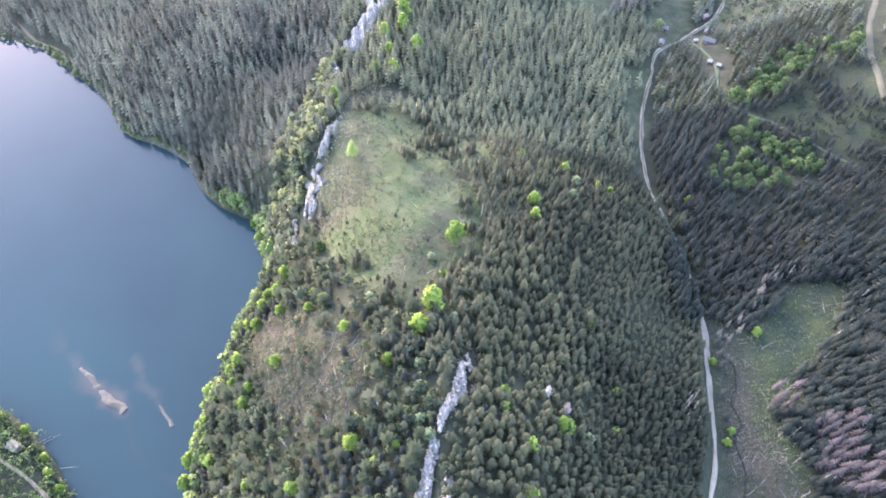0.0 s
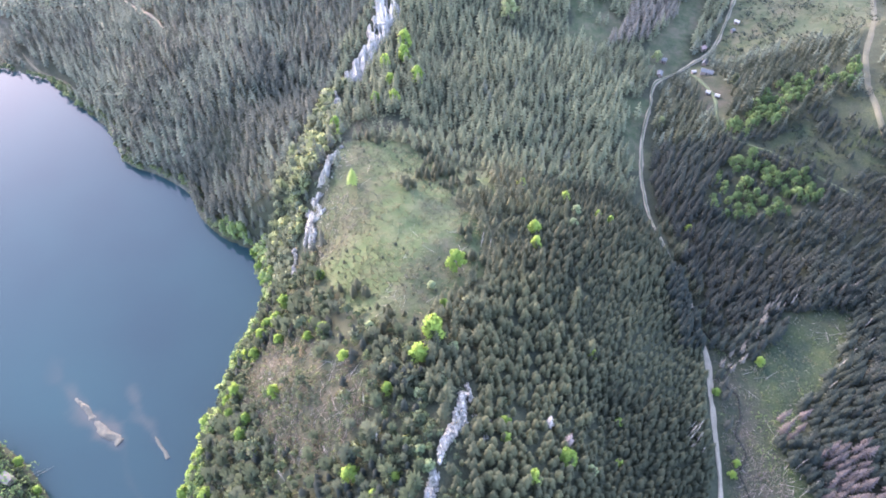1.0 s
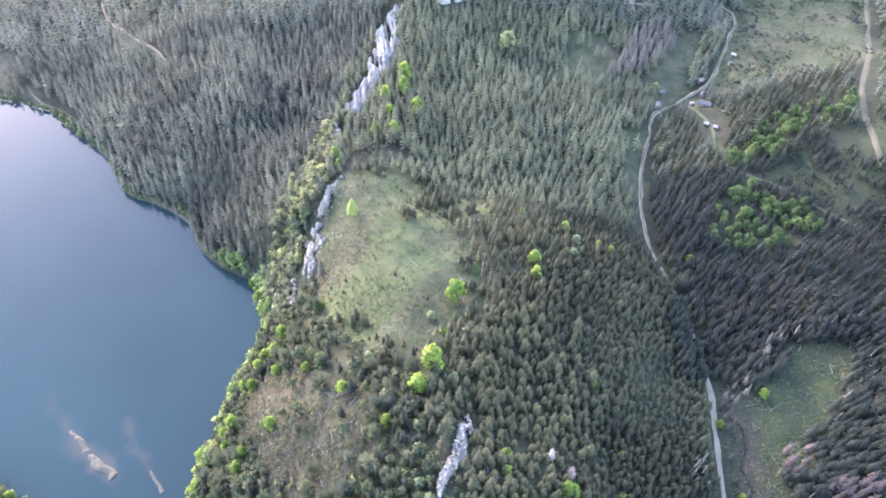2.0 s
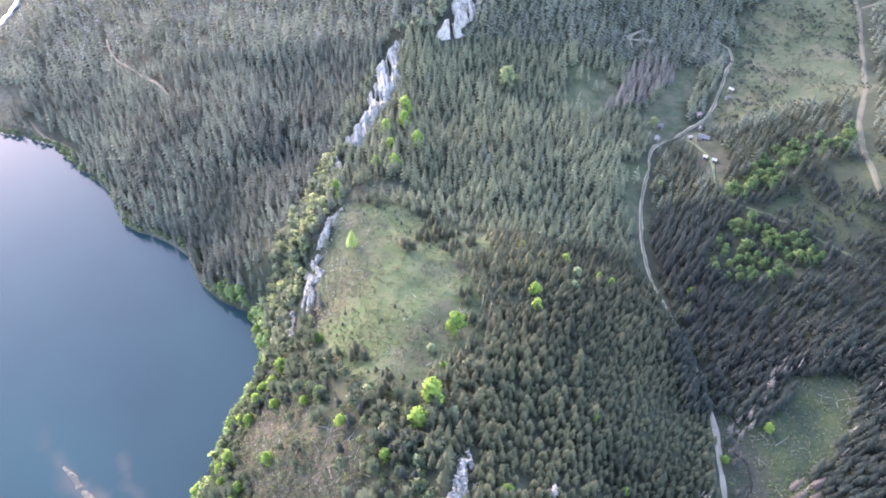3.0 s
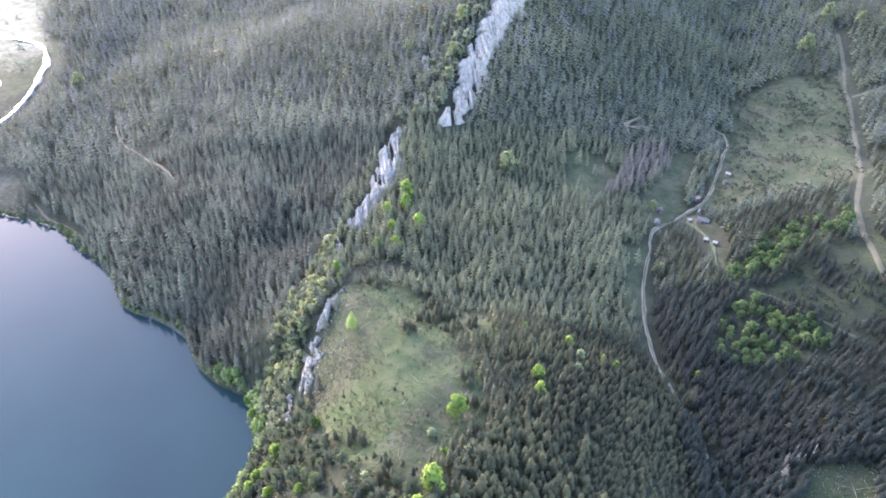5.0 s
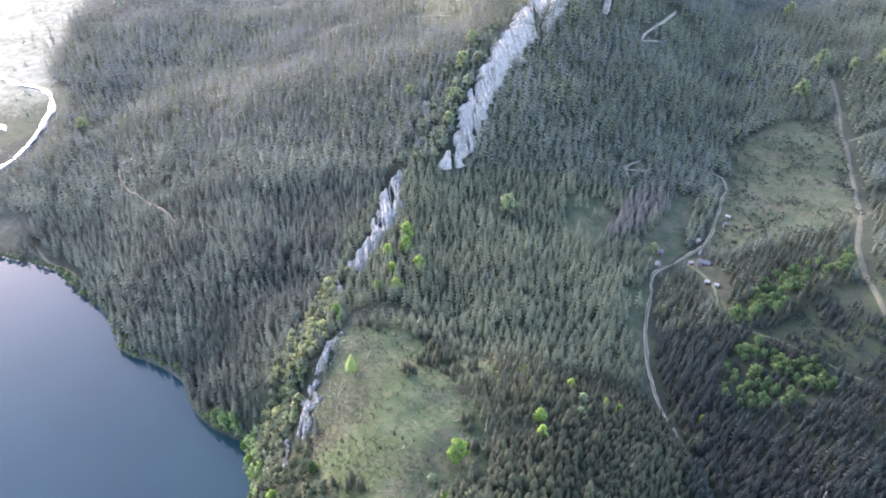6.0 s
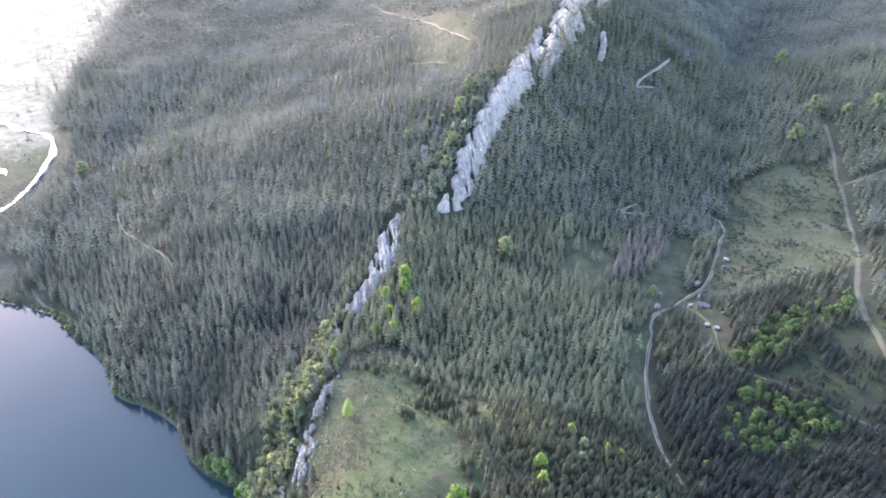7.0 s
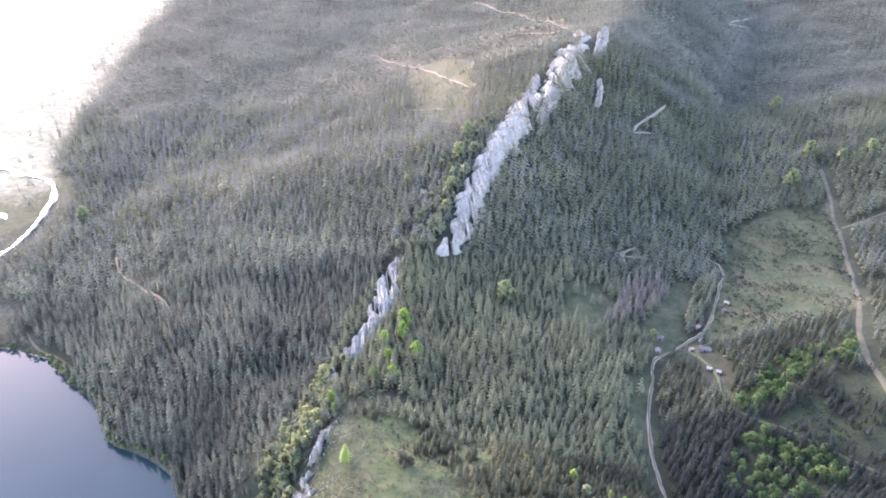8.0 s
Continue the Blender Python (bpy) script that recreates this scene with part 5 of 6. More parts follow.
for poly, space, tall, label, group in ((GREEN_WOOD, 5.9, 8, "leafy green beech in a dense hillside wood", "hillside beechwood"), (GREEN_GROVE, 5.8, 8.5, "leafy green beech in a grove among spruces", "beech grove")):
    a = np.array(poly)
    p = scattered(a[:, 0].min(), a[:, 0].max(), a[:, 1].min(), a[:, 1].max(), space)
    p = p[inside(p[:, 0], p[:, 1], poly)]
    keep = rng.uniform(size=len(p)) < (0.9 if poly is GREEN_WOOD else 0.76) + 0.7 * fractal(p[:, 0], p[:, 1], 22, 2, 66)
    q = np.repeat(p[~keep], 2, 0) + rng.normal(0, 1.6, (2 * (~keep).sum(), 2))
    grove("grove_spruces", near_spruce, q, rng.normal(9.5, 1.6, len(q)), rng.uniform(1.0, 1.3, len(q)), SPRUCE, "dark spruces among the green beeches", "forest")
    p = p[keep]
    trees_at([broadleaf_tree("beech_tree", 270 + k, BEECHWOOD, label, "tree", group, 7, 34) for k in range(4)], [tuple(v) for v in p], tall)

# a lone larch in new leaf at the meadow rim, and saplings over the meadow
LARCH_GREEN = material("fresh_larch_needles", [(0.1, 0.15, 0.035), (0.155, 0.21, 0.05)], 0.7, 4, 0.7, 0.3, translucent=0.42)
larch = conifer_thing("larch_tree", conifer(150, 0.21, 0.3, seed=300, broad=0.16), LARCH_GREEN, "yellow-green larch standing alone at the meadow rim", "tree", "")
plant([larch], [(-47, 241)], [13.0], 1.25)

saplings = [conifer_thing("spruce_sapling", conifer(30, 0.28, 0.3, seed=310 + k), SPRUCE, "small dark spruce sapling on the grassy meadow", "sapling", "meadow saplings") for k in range(4)]
p = scattered(-64, 28, 144, 292, 7.5)
p = p[inside(p[:, 0], p[:, 1], MEADOW)]
p = p[(rng.uniform(size=len(p)) < 0.45 + 0.9 * fractal(p[:, 0], p[:, 1], 30, 2, 31)) & (edge_distance(p[:, 0], p[:, 1], [(-20, 230), (20, 200)]) > 4)]
plant(saplings, p, rng.uniform(1.4, 3.6, len(p)))
groups = [conifer_thing("meadow_spruce", conifer(50, 0.22, 0.3, seed=320 + k), PINE, "bushy green spruce in a clump on the meadow", "spruce", "meadow spruces") for k in range(4)]
clumps = [(-18, 236, 6, 9), (-4, 262, 9, 14), (4, 256, 7, 8), (13, 250, 6, 9), (-8, 252, 7, 10), (2, 243, 6, 8), (10, 202, 5, 8), (15, 185, 4, 6), (-10, 283, 6, 8), (-42, 283, 8, 8), (-22, 150, 7, 10), (-38, 165, 6, 8), (18, 232, 5, 6)]
spots = np.concatenate([np.c_[rng.normal(cx, s * 0.55, n), rng.normal(cy, s * 0.45, n)] for cx, cy, s, n in clumps])
plant(groups, spots, rng.uniform(5, 10.5, len(spots)))

roadside = [conifer_thing("roadside_spruce", conifer(50, 0.2, 0.3, seed=330 + k), SPRUCE, "tall dark spruce overhanging the gravel road", "spruce", "roadside spruces") for k in range(4)]
p = scattered(115, 126.5, 160, 206, 3.1)
p = p[edge_distance(p[:, 0], p[:, 1], ROAD) > 1.8]
plant(roadside, p, rng.normal(12.2, 1.4, len(p)))

WITHERED = material("withered_needles", [(0.085, 0.07, 0.062), (0.135, 0.11, 0.098)], 0.5, 4, 0.9, 0)
withered = [conifer_thing("dead_spruce", conifer(60, 0.17, 0.2, seed=340 + k, broad=0.12), (WITHERED, DRYWOOD)[k], label, "dead tree", "") for k, label in enumerate(("withered pinkish brown spruce among dark conifers", "withered pale grey spruce among dark conifers"))]
plant(withered, [(48, 97), (41, 103)], [12.5, 12.0])

# shrubs: cliff rim, brushwood clearing, clearcut, pasture, west bank
tuft_kinds = [broadleaf_blob(3, 11, 140 + k, 0.6, 0.8, 1.1) for k in range(5)]


def shrubs(name, poly, spacing, share, size, mat, label, seed=0):
    a = np.array(poly, float)
    p = scattered(a[:, 0].min(), a[:, 0].max(), a[:, 1].min(), a[:, 1].max(), spacing)
    keep = inside(p[:, 0], p[:, 1], poly) & (rng.uniform(size=len(p)) < share + 1.2 * fractal(p[:, 0], p[:, 1], 22, 3, seed)) & (height(p[:, 0], p[:, 1]) > 0.3)
    keep &= edge_distance(p[:, 0], p[:, 1], ROAD) > 3
    p = p[keep]
    return grove(name, tuft_kinds, p, np.abs(rng.normal(size, size * 0.35, len(p))) + 0.4, rng.uniform(1.0, 1.6, len(p)), mat, label, "shrub")


BLUFF = [(-120, 60), (-10, 60), (-8, 110), (-20, 128), (-40, 140), (-70, 165), (-64, 190), (-100, 200), (-112, 165), (-122, 110)]
WEST_BANK = [(-300, 60), (-165, 60), (-176, 84), (-205, 114), (-226, 128), (-300, 150)]
p = scattered(-114, -58, 198, 346, 3.1)
p = p[inside(p[:, 0], p[:, 1], RIM) & (height(p[:, 0], p[:, 1]) > 0.5)]
for line, w in CRAGS:
    p = p[edge_distance(p[:, 0], p[:, 1], line) > w * 0.45]
green = rng.uniform(size=len(p)) + fractal(p[:, 0], p[:, 1], 24, 2, 41) > 0.6
for name, keep, mat, label in (("rim_shrubs", green, SPRING, "green shrubs on the rocky rim above the lake"), ("rim_thicket", ~green, OLIVE, "olive budding thicket on the rocky rim above the lake")):
    grove(name, leafy_kinds[:3] + bare_kinds[:2] if mat is SPRING else leafy_kinds[:2] + bare_kinds[:4], p[keep], rng.normal(6.6, 1.6, keep.sum()), rng.uniform(0.85, 1.2, keep.sum()), mat, label, "shrub")
shrubs("clearing_brush", CLEARING, 2.0, 0.75, 1.3, BRAMBLE, "grey-brown brushwood and bramble on the clearing", 42)
shrubs("clearing_shrubs", CLEARING, 3.4, 0.3, 1.8, SHRUB, "low green shrubs on the brown clearing", 43)
shrubs("bluff_brush", BLUFF, 2.6, 0.5, 1.8, BUDDING, "leafless brushwood on the bluff", 44)
shrubs("bluff_bushes", BLUFF, 3.4, 0.4, 2.0, SHRUB, "olive green bushes on the bluff", 45)
shrubs("stream_brash", [(126, 60), (150, 60), (147, 108), (140, 128), (132, 150), (128, 120)], 2.7, 0.25, 0.9, DEAD, "purplish brown brash heaped along the stream", 56)
shrubs("cut_shrubs", CLEARCUT, 2.8, 0.4, 1.1, SHRUB, "low green regrowth on the cut-over slope", 46)
shrubs("cut_brush", CLEARCUT, 3.0, 0.4, 1.0, BARE, "brown brash on the cut-over slope", 47)
shrubs("pasture_bushes", PASTURE, 5.2, 0.5, 4.2, SPRUCE, "dark juniper bushes on the pasture", 48)
shrubs("pasture_heath", PASTURE, 2.6, 0.35, 1.6, BARE, "brown heath tufts in patches on the pasture", 58)
p = scattered(176, 290, 262, 348, 3.8)
p = p[inside(p[:, 0], p[:, 1], EAST_MEADOW) & (rng.uniform(size=len(p)) < 0.28 + 2.2 * fractal(p[:, 0], p[:, 1], 26, 3, 19))]
tree_group("clump_spruce", near_spruce, p, rng.normal(7.5, 2.0, len(p)), 1.3, SPRUCE, "dark spruce in a clump on the upper meadow", "spruce", "upper meadow spruces", trunked=True)
shrubs("saddle_shrubs", SADDLE, 3.0, 0.45, 2.2, OLIVE, "olive shrubs on the open saddle behind the meadow", 59)
shrubs("meadow_bushes", EAST_MEADOW, 4.2, 0.4, 3.6, SPRUCE, "scattered bushes on the upper meadow", 49)
p = scattered(-300, -165, 60, 150, 4.2)
p = p[inside(p[:, 0], p[:, 1], WEST_BANK) & (height(p[:, 0], p[:, 1]) > 0.4) & (edge_distance(p[:, 0], p[:, 1], [(-240, 116), (-214, 100), (-200, 93), (-184, 80), (-172, 60)]) > 4.2) & (np.hypot(p[:, 0] + 209, p[:, 1] - 107) > 5)]
grove("west_bank_thicket", leafy_kinds, p, rng.normal(4.0, 1.1, len(p)), rng.uniform(0.9, 1.3, len(p)), BUDDING, "olive green thicket on the west bank", "shrub")
p = scattered(-16, 26, 58, 142, 3.6)
side = edge_distance(p[:, 0], p[:, 1], CRAGS[0][0])
p = p[(side > 3.2) & (side < 15) & (rng.uniform(size=len(p)) < 0.75)]
leafy = rng.uniform(size=len(p)) < 0.5
tree_group("crag_bush", leafy_kinds, p[leafy], rng.normal(4.2, 1.1, leafy.sum()), 1.05, BUDDING, "olive broadleaf bush beside the limestone crag", "bush", "crag bushes")
tree_group("crag_pine", old_pine, p[~leafy], rng.normal(6.5, 1.4, (~leafy).sum()), 1.0, PINE_BROWN, "small olive pine beside the limestone crag", "pine", "crag pines", trunked=True)
shrubs("young_regrowth", [(140, 128), (160, 128), (156, 96), (138, 100)], 1.9, 0.45, 0.8, ALDER, "yellow-green regrowth on the cut-over slope", 57)
shrubs("west_bank_shrubs", WEST_BANK, 2.8, 0.9, 4.2, ALDER, "green shrubs on the west bank", 50)
shrubs("meadow_shrubs", MEADOW, 3.6, 0.34, 1.4, PINE, "low dark juniper shrubs dotted over the meadow", 52)
shrubs("meadow_tussocks", MEADOW, 1.9, 0.4, 0.8, STRAW, "straw-coloured grass tussocks on the meadow", 51)
shrubs("meadow_bilberry", MEADOW, 2.0, 0.45, 0.95, SPRUCE, "dark bilberry and juniper tufts on the meadow", 53)
shrubs("clearing_tussocks", CLEARING, 2.6, 0.3, 0.8, STRAW, "pale dry grass tufts on the clearing", 54)
shrubs("clearcut_tussocks", CLEARCUT, 2.4, 0.4, 0.8, STRAW, "pale dry grass tufts on the cut-over slope", 55)
p = np.concatenate([along(line, 2.4) + rng.normal(0, w * 0.55, (len(along(line, 2.4)), 2)) for line, w in CRAGS[:6]])
grove("crag_shrubs", tuft_kinds, p, rng.uniform(1.2, 3.2, len(p)), rng.uniform(0.9, 1.3, len(p)), OLIVE, "olive shrubs rooted in ledges of the limestone crags", "shrub")


# ---- fallen timber and snags ----
def log_mesh(seed, branches):
    """A barked-off trunk ten metres long lying along x, tapered and slightly bent, with broken branch stubs."""
    r = np.random.default_rng(seed)
    V, F = [], []
    rings = 5
    for k in range(rings):
        u = k / (rings - 1)
        rad = 0.1 * (1 - 0.7 * u)
        oy, oz = 0.25 * math.sin(u * 2.5 + seed), 0.1 + 0.2 * r.uniform()
        for t in range(6):
            V.append((10 * u - 5, oy + rad * math.cos(t * 1.0472), oz + rad * math.sin(t * 1.0472)))
    for k in range(rings - 1):
        for t in range(6):
            a, b = k * 6 + t, k * 6 + (t + 1) % 6
            F += [(a, b, b + 6), (a, b + 6, a + 6)]
    for end in (0, (rings - 1) * 6):
        F += [(end, end + t, end + t + 1) for t in range(1, 5)]
    for _ in range(branches):
        u = r.uniform(0.3, 0.95)
        x0, a, ln = 10 * u - 5, r.uniform(-1.3, 1.3) + math.pi * (r.uniform() > 0.5), r.uniform(0.8, 2.2) * (1.2 - u)
        p = np.array((x0, 0.25 * math.sin(u * 2.5 + seed), 0.25))
        q = p + np.array((0.5 * ln, ln * math.cos(a), abs(ln * math.sin(a))))
        i = len(V)
        V += [p + (0.06, 0, 0), p - (0.03, 0.05, 0), p - (0.03, -0.05, 0), q]
        F += [(i, i + 1, i + 3), (i + 1, i + 2, i + 3), (i + 2, i, i + 3)]
    return np.array(V), np.array(F)


log_data = [triangles("fallen_log", *log_mesh(k, 5 if k % 2 else 0), DRYWOOD) for k in range(5)]


def lay_logs(spots, label, group, bearing=0.6, spread=0.7, long=(0.5, 1.1)):
    for x, y in spots:
        ob = tagged(new("fallen_log", log_data[rng.integers(0, 5)]), label, "log", group)
        a = rng.normal(bearing, spread)
        s = rng.uniform(*long)
        dx, dy = math.cos(a) * 3.5 * s, math.sin(a) * 3.5 * s
        za, zb = float(height(x - dx, y - dy)), float(height(x + dx, y + dy))
        pitch = math.atan2(zb - za, 7 * s)
        zm = max((za + zb) / 2, float(height(x, y)), 0.1)
        pitch = pitch if min(za, zb) > 0 else 0.0
        ob.matrix_basis = Matrix.LocRotScale((x, y, zm + 0.05), Euler((0, -pitch, a)), (s, min(s, 0.9), min(s, 0.9)))


def log_spots(poly, n, seed):
    a = np.array(poly, float)
    p = rng.uniform(a.min(0), a.max(0), (n * 6, 2))
    p = p[inside(p[:, 0], p[:, 1], poly)]
    p = p[rng.uniform(size=len(p)) < 0.5 + 1.2 * fractal(p[:, 0], p[:, 1], 25, 2, seed)]
    p = p[(edge_distance(p[:, 0], p[:, 1], ROAD) > 8)]
    return p[:n]


def sticks(name, poly, n, long, thick, mat, label, seed, clump=26):
    """Broken branches strewn over the ground, in drifts."""
    r = np.random.default_rng(seed)
    a = np.array(poly, float)
    p = r.uniform(a.min(0), a.max(0), (n * 5, 2))
    p = p[inside(p[:, 0], p[:, 1], poly) & (r.uniform(size=len(p)) < 0.4 + 1.6 * fractal(p[:, 0], p[:, 1], clump, 3, seed))]
    p = p[edge_distance(p[:, 0], p[:, 1], ROAD) > 2.6][:n]
    n = len(p)
    t, ln = r.normal(0.9, 0.9, n), long * r.uniform(0.4, 1.3, n)
    step = np.c_[np.cos(t), np.sin(t)] * ln[:, None] / 2
    side = np.c_[-np.sin(t), np.cos(t)] * thick * r.uniform(0.6, 1.3, n)[:, None]
    lift = r.uniform(0.1, 0.7, n)
    rows = []
    for q, rise in ((p - step + side, 0), (p - step - side, 0), (p - step, thick * 1.6), (p + step, 0.1)):
        rows.append(np.c_[q, height(q[:, 0], q[:, 1]) + lift + rise])
    F = np.arange(n)[:, None, None] * 4 + np.array([(0, 1, 3), (1, 2, 3), (2, 0, 3), (0, 2, 1)])[None]
    tagged(new(name, triangles(name, np.stack(rows, 1).reshape(-1, 3), F.reshape(-1, 3), mat)), label, "branches", kind="stuff")


def rubble(name, poly, n, size, label, seed):
    """Loose angular stones lying on a slope."""
    r = np.random.default_rng(seed)
    a = np.array(poly, float)
    p = r.uniform(a.min(0), a.max(0), (n * 5, 2))
    p = p[inside(p[:, 0], p[:, 1], poly) & (r.uniform(size=len(p)) < 0.4 + 1.6 * fractal(p[:, 0], p[:, 1], 9, 3, seed))][:n]
    n = len(p)
    corner = np.array([(1, 0, 0), (-0.5, 0.87, 0), (-0.5, -0.87, 0), (0.1, 0.1, 0.9), (0, 0, -0.6)])
    c = (corner[None] + r.uniform(-0.35, 0.35, (n, 5, 3))) * (size * r.uniform(0.35, 1.2, n))[:, None, None]
    V = c + np.c_[p, height(p[:, 0], p[:, 1]) + 0.1][:, None]
    F = np.arange(n)[:, None, None] * 5 + np.array([(0, 1, 3), (1, 2, 3), (2, 0, 3), (1, 0, 4), (2, 1, 4), (0, 2, 4)])[None]
    tagged(new(name, triangles(name, V.reshape(-1, 3), F.reshape(-1, 3), ROCK)), label, "rubble", kind="stuff")


BRASH = material("grey_brown_brash", [(0.06, 0.05, 0.042), (0.11, 0.095, 0.08)], 0.4, 5, 0.9, 0)
sticks("meadow_branches", [(-68, 190), (-44, 195), (-26, 235), (-34, 268), (-54, 282), (-66, 240)], 380, 2.6, 0.08, BRASH, "grey fallen branches strewn below the cliff rim", 81)
sticks("ridge_branches", [(-40, 150), (-8, 146), (14, 176), (20, 205), (0, 226), (-30, 200)], 260, 2.2, 0.07, BRASH, "bleached branches strewn over the ridge grass", 82)
sticks("clearing_branches", CLEARING, 1300, 2.4, 0.085, BRASH, "grey-brown fallen branches covering the clearing", 83)
sticks("clearing_twigs", CLEARING, 240, 2.8, 0.08, DRYWOOD, "bleached twigs on the brown clearing", 84)
sticks("cut_brash", CLEARCUT, 450, 2.2, 0.08, BRASH, "brown brash left on the cut-over slope", 85)
sticks("cut_branches", CLEARCUT, 260, 3.0, 0.08, DRYWOOD, "bleached branches left on the cut-over slope", 86)
sticks("stream_branches", [(126, 60), (150, 60), (147, 108), (140, 128), (132, 160), (127, 130)], 420, 2.6, 0.09, BRASH, "brown branches heaped along the stream", 87)
sticks("saddle_branches", SADDLE, 220, 2.4, 0.08, BRASH, "fallen branches on the open saddle", 90)
rubble("crag_rubble", [(11, 111), (18, 108), (18, 100), (15, 88), (9, 89), (10, 98)], 300, 0.45, "grey limestone rubble beside the crag", 88)
rubble("rim_rubble", [(-66, 195), (-55, 195), (-50, 235), (-52, 275), (-62, 262), (-66, 230)], 260, 0.42, "limestone rubble below the cliff rim", 89)

lay_logs(log_spots([(-30, 146), (2, 160), (14, 180), (12, 205), (-8, 215), (-24, 180)], 78, 61), "bleached fallen trunk on the grassy ridge", "ridge logs", 1.1, 0.5, (0.35, 0.8))
lay_logs(log_spots([(-66, 193), (-40, 200), (-34, 262), (-55, 268)], 48, 62), "grey fallen trunk below the cliff rim", "rim logs", 0.4, 0.8, (0.35, 0.8))
lay_logs(log_spots(CLEARING, 125, 63), "pale fallen trunk in the brown clearing", "clearing logs", 1.3, 0.7, (0.35, 0.85))
lay_logs(log_spots(CLEARCUT, 46, 64), "bare felled trunk on the cut-over slope", "clearcut logs", 0.9, 0.9, (0.35, 0.9))
lay_logs([(-201, 112.5), (-196, 113.5), (-183.5, 99)], "driftwood trunk reaching into the lake", "driftwood", 0.4, 0.25, (0.8, 1.1))


def snag(seed, label, group):
    """A dead standing tree, one metre high: leaning bare trunk with a few broken boughs."""
    r = np.random.default_rng(seed)
    root = tagged(new("snag"), label, "dead tree", group)
    V, F = [], []
    for k, (z, rad) in enumerate(((-0.03, 0.01), (0.5, 0.007), (1.0, 0.002))):
        for t in range(5):
            V.append((rad * math.cos(t * 1.2566) + 0.02 * math.sin(z * 3 + seed), rad * math.sin(t * 1.2566), z))
    for k in range(2):
        for t in range(5):
            a, b = k * 5 + t, k * 5 + (t + 1) % 5
            F += [(a, b, b + 5), (a, b + 5, a + 5)]
    part("trunk", triangles("trunk", V, F, DRYWOOD), root)
    V, F = [], []
    for k in range(26):
        z, a = r.uniform(0.3, 0.97), r.uniform(0, 6.28)
        ln = 0.1 * (1.15 - z) + 0.02
        p, q = np.array((0, 0, z)), np.array((ln * math.cos(a), ln * math.sin(a), z - 0.02))
        n = np.array((-math.sin(a), math.cos(a), 0)) * 0.004
        i = len(V)
        V += [p + n, p - n, p + (0, 0, 0.006), q]
        F += [(i, i + 1, i + 3), (i + 1, i + 2, i + 3), (i + 2, i, i + 3)]
    tagged(part("dead_bough", triangles("dead_bough", V, F, DRYWOOD), root, "brittle grey boughs"), kind="stuff")
    return root


snags = [snag(400 + k, "bare grey standing dead spruce", "standing dead trees") for k in range(4)]
spots = [(-40, 88), (-44, 92), (-62, 87), (-24, 92), (-30, 108), (152, 100), (156, 92), (150, 88), (158, 80), (150, 74), (165, 74), (172, 72), (160, 98), (172, 184), (178, 187), (184, 189), (190, 190), (196, 191), (202, 190), (207, 187), (206, 170), (203, 160), (196, 156), (186, 148), (176, 136), (113, 118), (110, 114), (108, 108), (109, 117), (111, 111), (107, 113), (112, 106), (106, 110), (105, 106), (162, 80), (166, 78), (170, 76), (175, 77), (180, 76), (163, 86), (172, 84), (178, 82), (148, 113), (152, 117), (156, 121), (18, 196), (22, 192)]
plant(snags, spots, rng.uniform(7, 15, len(spots)))


# ---- huts and the farm ----
PLANK = material("weathered_planks", [(0.12, 0.09, 0.07), (0.22, 0.17, 0.13)], 0.4, 3, 0.85, 0.5)
TIN = material("grey_sheet_roof", [(0.05, 0.052, 0.048), (0.08, 0.082, 0.076)], 0.6, 4, 0.8, 0.2)
WHITE_ROOF = material("pale_roof", [(0.15, 0.138, 0.11), (0.21, 0.193, 0.155)], 0.6, 3, 0.6, 0.2)
RED_ROOF = material("rusty_roof", [(0.13, 0.085, 0.072), (0.2, 0.14, 0.12)], 0.6, 3, 0.7, 0.2)
SHINGLE = material("faded_shingles", [(0.08, 0.07, 0.058), (0.125, 0.11, 0.092)], 0.5, 3, 0.9, 0.4)
DARK = material("dark_opening", [(0.015, 0.016, 0.018), (0.03, 0.03, 0.03)], 0.5, 2, 0.3, 0)


def box(bm, x0, x1, y0, y1, z0, z1):
    v = [bm.verts.new(p) for p in ((x0, y0, z0), (x1, y0, z0), (x1, y1, z0), (x0, y1, z0), (x0, y0, z1), (x1, y0, z1), (x1, y1, z1), (x0, y1, z1))]
    for f in ((3, 2, 1, 0), (4, 5, 6, 7), (0, 1, 5, 4), (1, 2, 6, 5), (2, 3, 7, 6), (3, 0, 4, 7)):
        bm.faces.new([v[k] for k in f])


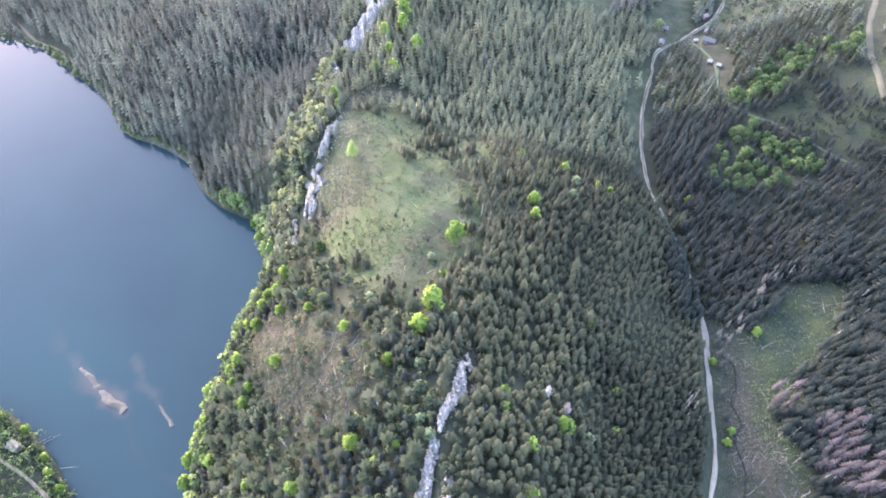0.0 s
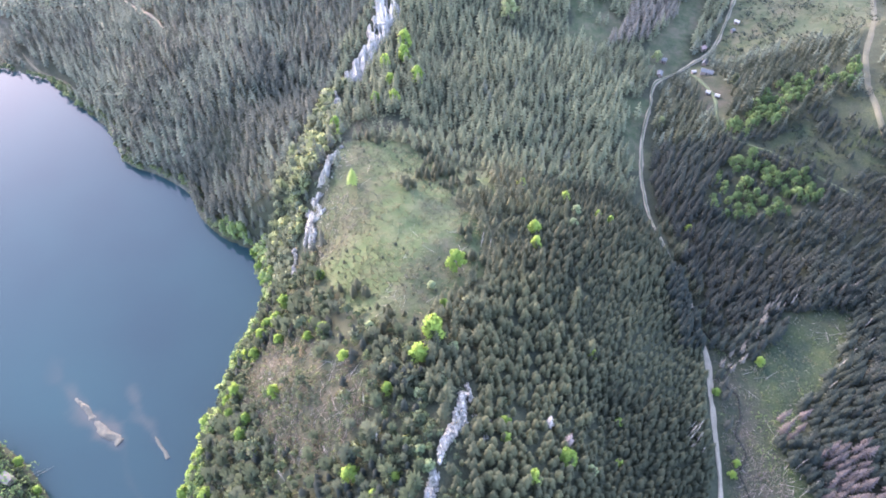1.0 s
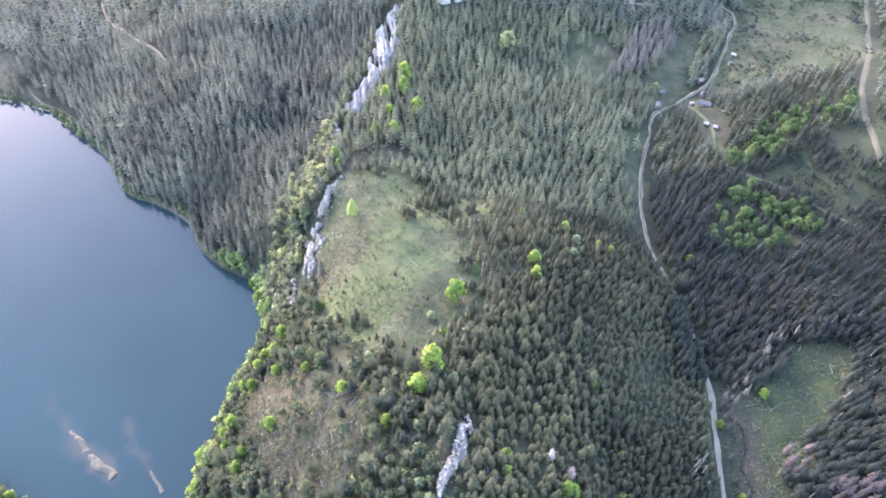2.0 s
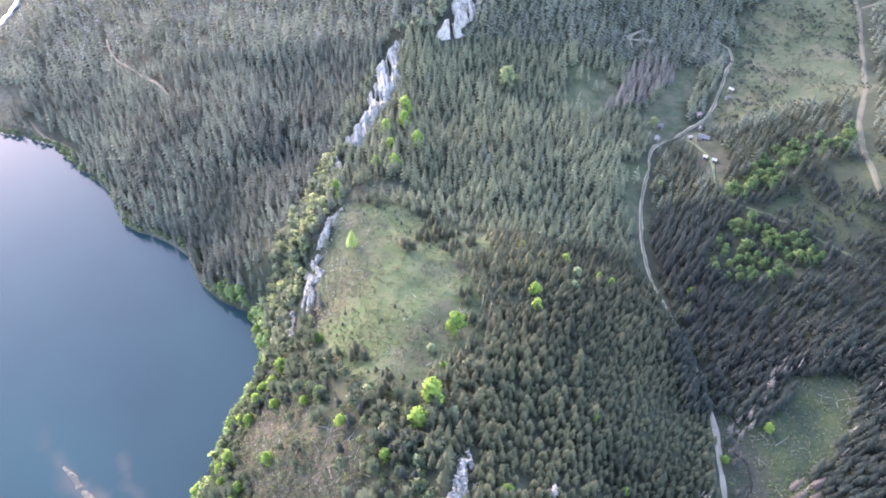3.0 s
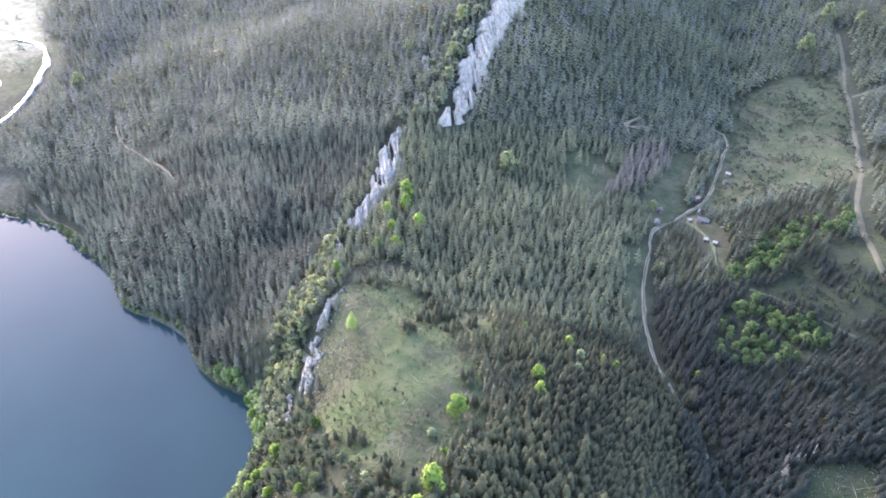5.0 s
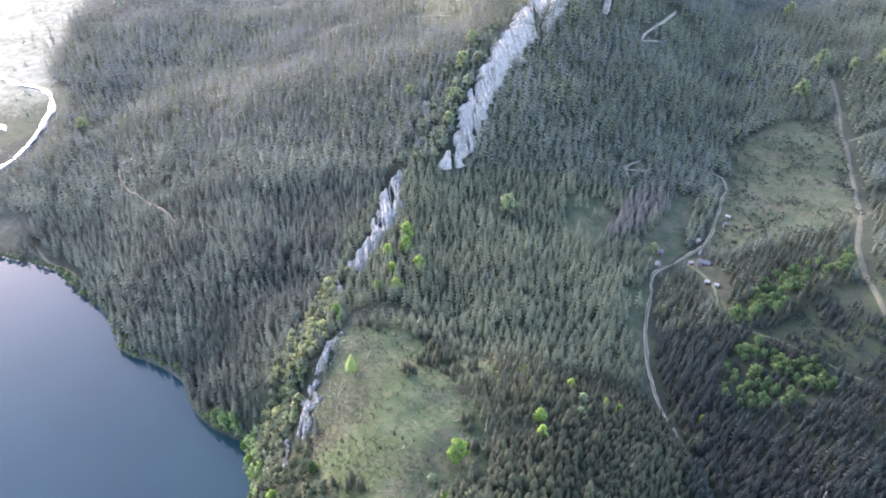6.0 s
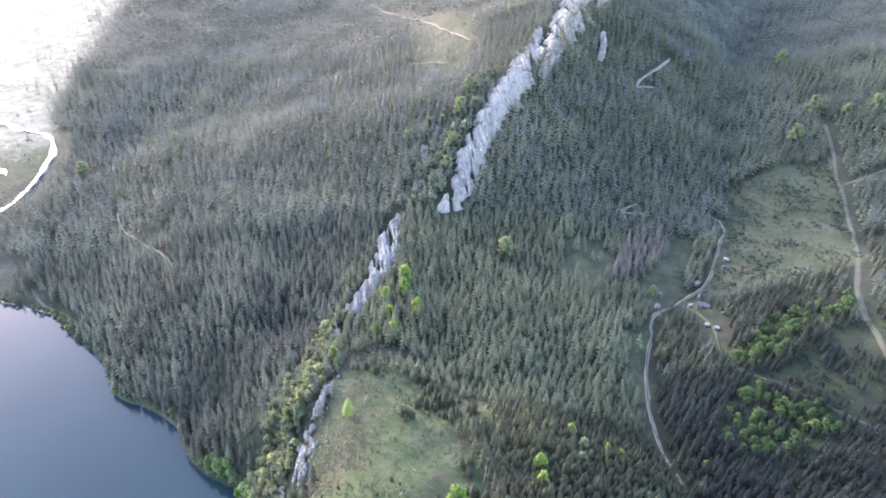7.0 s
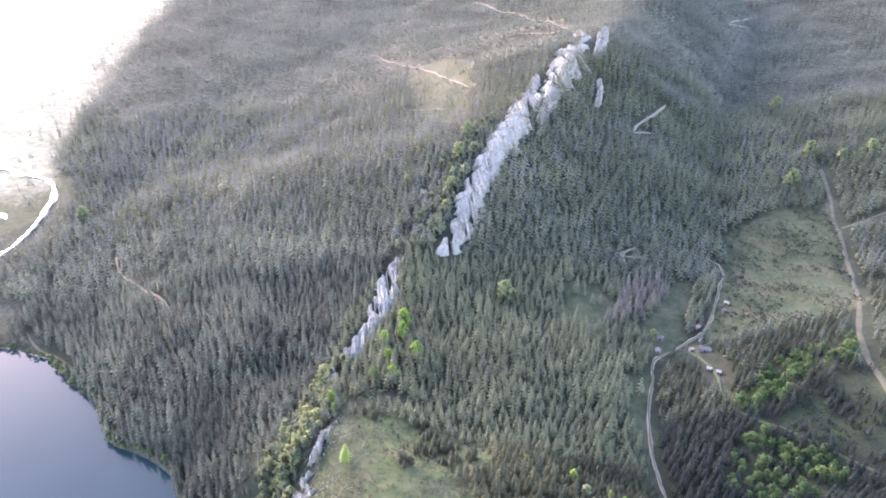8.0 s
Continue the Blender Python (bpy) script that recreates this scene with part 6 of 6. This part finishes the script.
def hut(name, x, y, long, deep, eaves, ridge, turn, roof_mat, label, category="hut"):
    """A gabled hut: walls, two roof slopes with overhang, door and window."""
    root = tagged(new(name), label, category, "valley huts")
    bm = bmesh.new()
    a, b = long / 2, deep / 2
    v = [bm.verts.new(p) for p in ((-a, -b, -1.5), (a, -b, -1.5), (a, b, -1.5), (-a, b, -1.5), (-a, -b, eaves), (a, -b, eaves), (a, b, eaves), (-a, b, eaves), (-a, 0, ridge), (a, 0, ridge))]
    for f in ((3, 2, 1, 0), (0, 1, 5, 4), (2, 3, 7, 6), (1, 2, 6, 9, 5), (3, 0, 4, 8, 7)):
        bm.faces.new([v[k] for k in f])
    part("wall", bm_mesh("wall", bm, PLANK), root)
    for s in (-1, 1):
        bm = bmesh.new()
        o, t = 0.35, 0.12
        e = eaves - (ridge - eaves) / b * o
        low, top = [(-a - o, s * (b + o), e), (a + o, s * (b + o), e)], [(a + o, 0, ridge), (-a - o, 0, ridge)]
        lower = [bm.verts.new((p[0], p[1], p[2] + 0.03)) for p in low + top]
        upper = [bm.verts.new((p[0], p[1], p[2] + 0.03 + t)) for p in low + top]
        bm.faces.new(upper if s < 0 else upper[::-1])
        bm.faces.new(lower[::-1] if s < 0 else lower)
        for k in range(4):
            m = (k + 1) % 4
            bm.faces.new([lower[k], lower[m], upper[m], upper[k]])
        bmesh.ops.recalc_face_normals(bm, faces=bm.faces)
        part("roof", bm_mesh("roof", bm, roof_mat), root)
    bm = bmesh.new()
    box(bm, -0.5, 0.5, -b - 0.05, -b + 0.02, 0, min(1.95, eaves - 0.15))
    part("door", bm_mesh("door", bm, DARK), root, "dark plank door")
    bm = bmesh.new()
    box(bm, a * 0.45, a * 0.45 + 0.8, -b - 0.04, -b + 0.02, 0.9, min(1.7, eaves - 0.2))
    part("window", bm_mesh("window", bm, DARK), root, "small dark window")
    root.matrix_basis = pose(x, y, float(height(x, y)) + 0.3, 0, 0, turn)


hut("farm_building", 183, 385, 8.0, 3.6, 2.1, 3.3, -24, TIN, "long plank barn with a grey sheet-metal roof beside the road", "barn")
hut("hut", 176, 390, 2.6, 2.0, 1.9, 2.5, 10, WHITE_ROOF, "tiny shed with a white roof beside the barn")
hut("hut", 187, 402, 4.2, 2.8, 2.3, 3.4, 60, TIN, "small plank shed with a grey roof")
hut("hut", 177, 360, 2.6, 2.1, 1.9, 2.5, -25, WHITE_ROOF, "small hut with a pale roof on bare earth")
hut("hut", 181, 354, 2.6, 2.1, 1.9, 2.5, -25, WHITE_ROOF, "small hut with a pale roof at the cart track")
hut("hut", 157, 403, 4.2, 3.2, 2.2, 3.2, -20, TIN, "plank hut with a light grey roof in a small clearing")
hut("hut", 151, 386, 4.2, 3.2, 2.2, 3.2, 70, TIN, "grey plank hut beside the road bend")
hut("hut", 126, 367, 3, 2.4, 2, 2.8, 0, WHITE_ROOF, "little white-roofed shed at the wood's edge")
hut("hut", 220, 446, 3.4, 2.2, 2, 2.8, -40, WHITE_ROOF, "white-roofed field shed on the pasture")
hut("hut", 215, 437, 2.4, 2.2, 1.8, 2.4, 20, TIN, "tiny grey field shed on the pasture")
hut("hut", 190, 420, 3.6, 3, 2.2, 3, 20, RED_ROOF, "small shed with a rust-red roof above the road")
hut("lake_hut", -209, 107, 5.5, 4.2, 2.3, 3.0, -25, SHINGLE, "lakeside hut with a faded brown roof among shrubs")

tagged(new("road", strip("road", [(-240, 116), (-214, 100), (-200, 93), (-184, 80), (-172, 60)], 2.2, GRAVEL, 0.6, ragged=0.3)), "grey lakeside road on the west bank", "road", kind="structure")


# ---- gravel bars in the shallows ----
SAND = material("pale_gravel_bar", [(0.034, 0.035, 0.026), (0.058, 0.056, 0.042)], 1.2, 7, 0.95, 0.4)


def gravel_bar(line, width, top, label, seed):
    pts = along(line, 0.7)
    d = np.gradient(pts, axis=0)
    side = np.c_[-d[:, 1], d[:, 0]] / np.hypot(*d.T)[:, None]
    s = np.linspace(0, 1, len(pts))
    rows = []
    for c in np.linspace(-1, 1, 15):
        w = width * (0.35 + 0.65 * s) * c * (1 + 0.6 * fractal(pts[:, 0], pts[:, 1] + 9 * c, 6, 3, seed))
        p = pts + side * np.reshape(w, (-1, 1))
        z = top * np.clip(s * 3 - 0.1, 0, 1) - 0.9 * (1 - s)**3 - 1.1 * abs(c)**2.4 + fractal(p[:, 0], p[:, 1], 4, 4, seed) * 1.1
        z = np.where((s > 0.985) | (s < 0.02), -3.0, z)
        rows.append(np.c_[p, z])
    n = len(pts)
    V = np.concatenate(rows)
    F = [(k * n + i, (k + 1) * n + i, (k + 1) * n + i + 1, k * n + i + 1) for k in range(14) for i in range(n - 1)]
    tagged(new("gravel_bar", triangles("gravel_bar", V, F, SAND, True)), label, "gravel bar", kind="structure")


gravel_bar([(-199, 156), (-186, 146), (-174, 135), (-163.5, 127.5)], 3.6, 0.6, "pale gravel bar running under the lake surface", 71)
gravel_bar([(-157, 143), (-149, 133.5), (-143.5, 127.7), (-137, 120)], 1.6, 0.12, "narrow sunken gravel bar in the lake", 72)
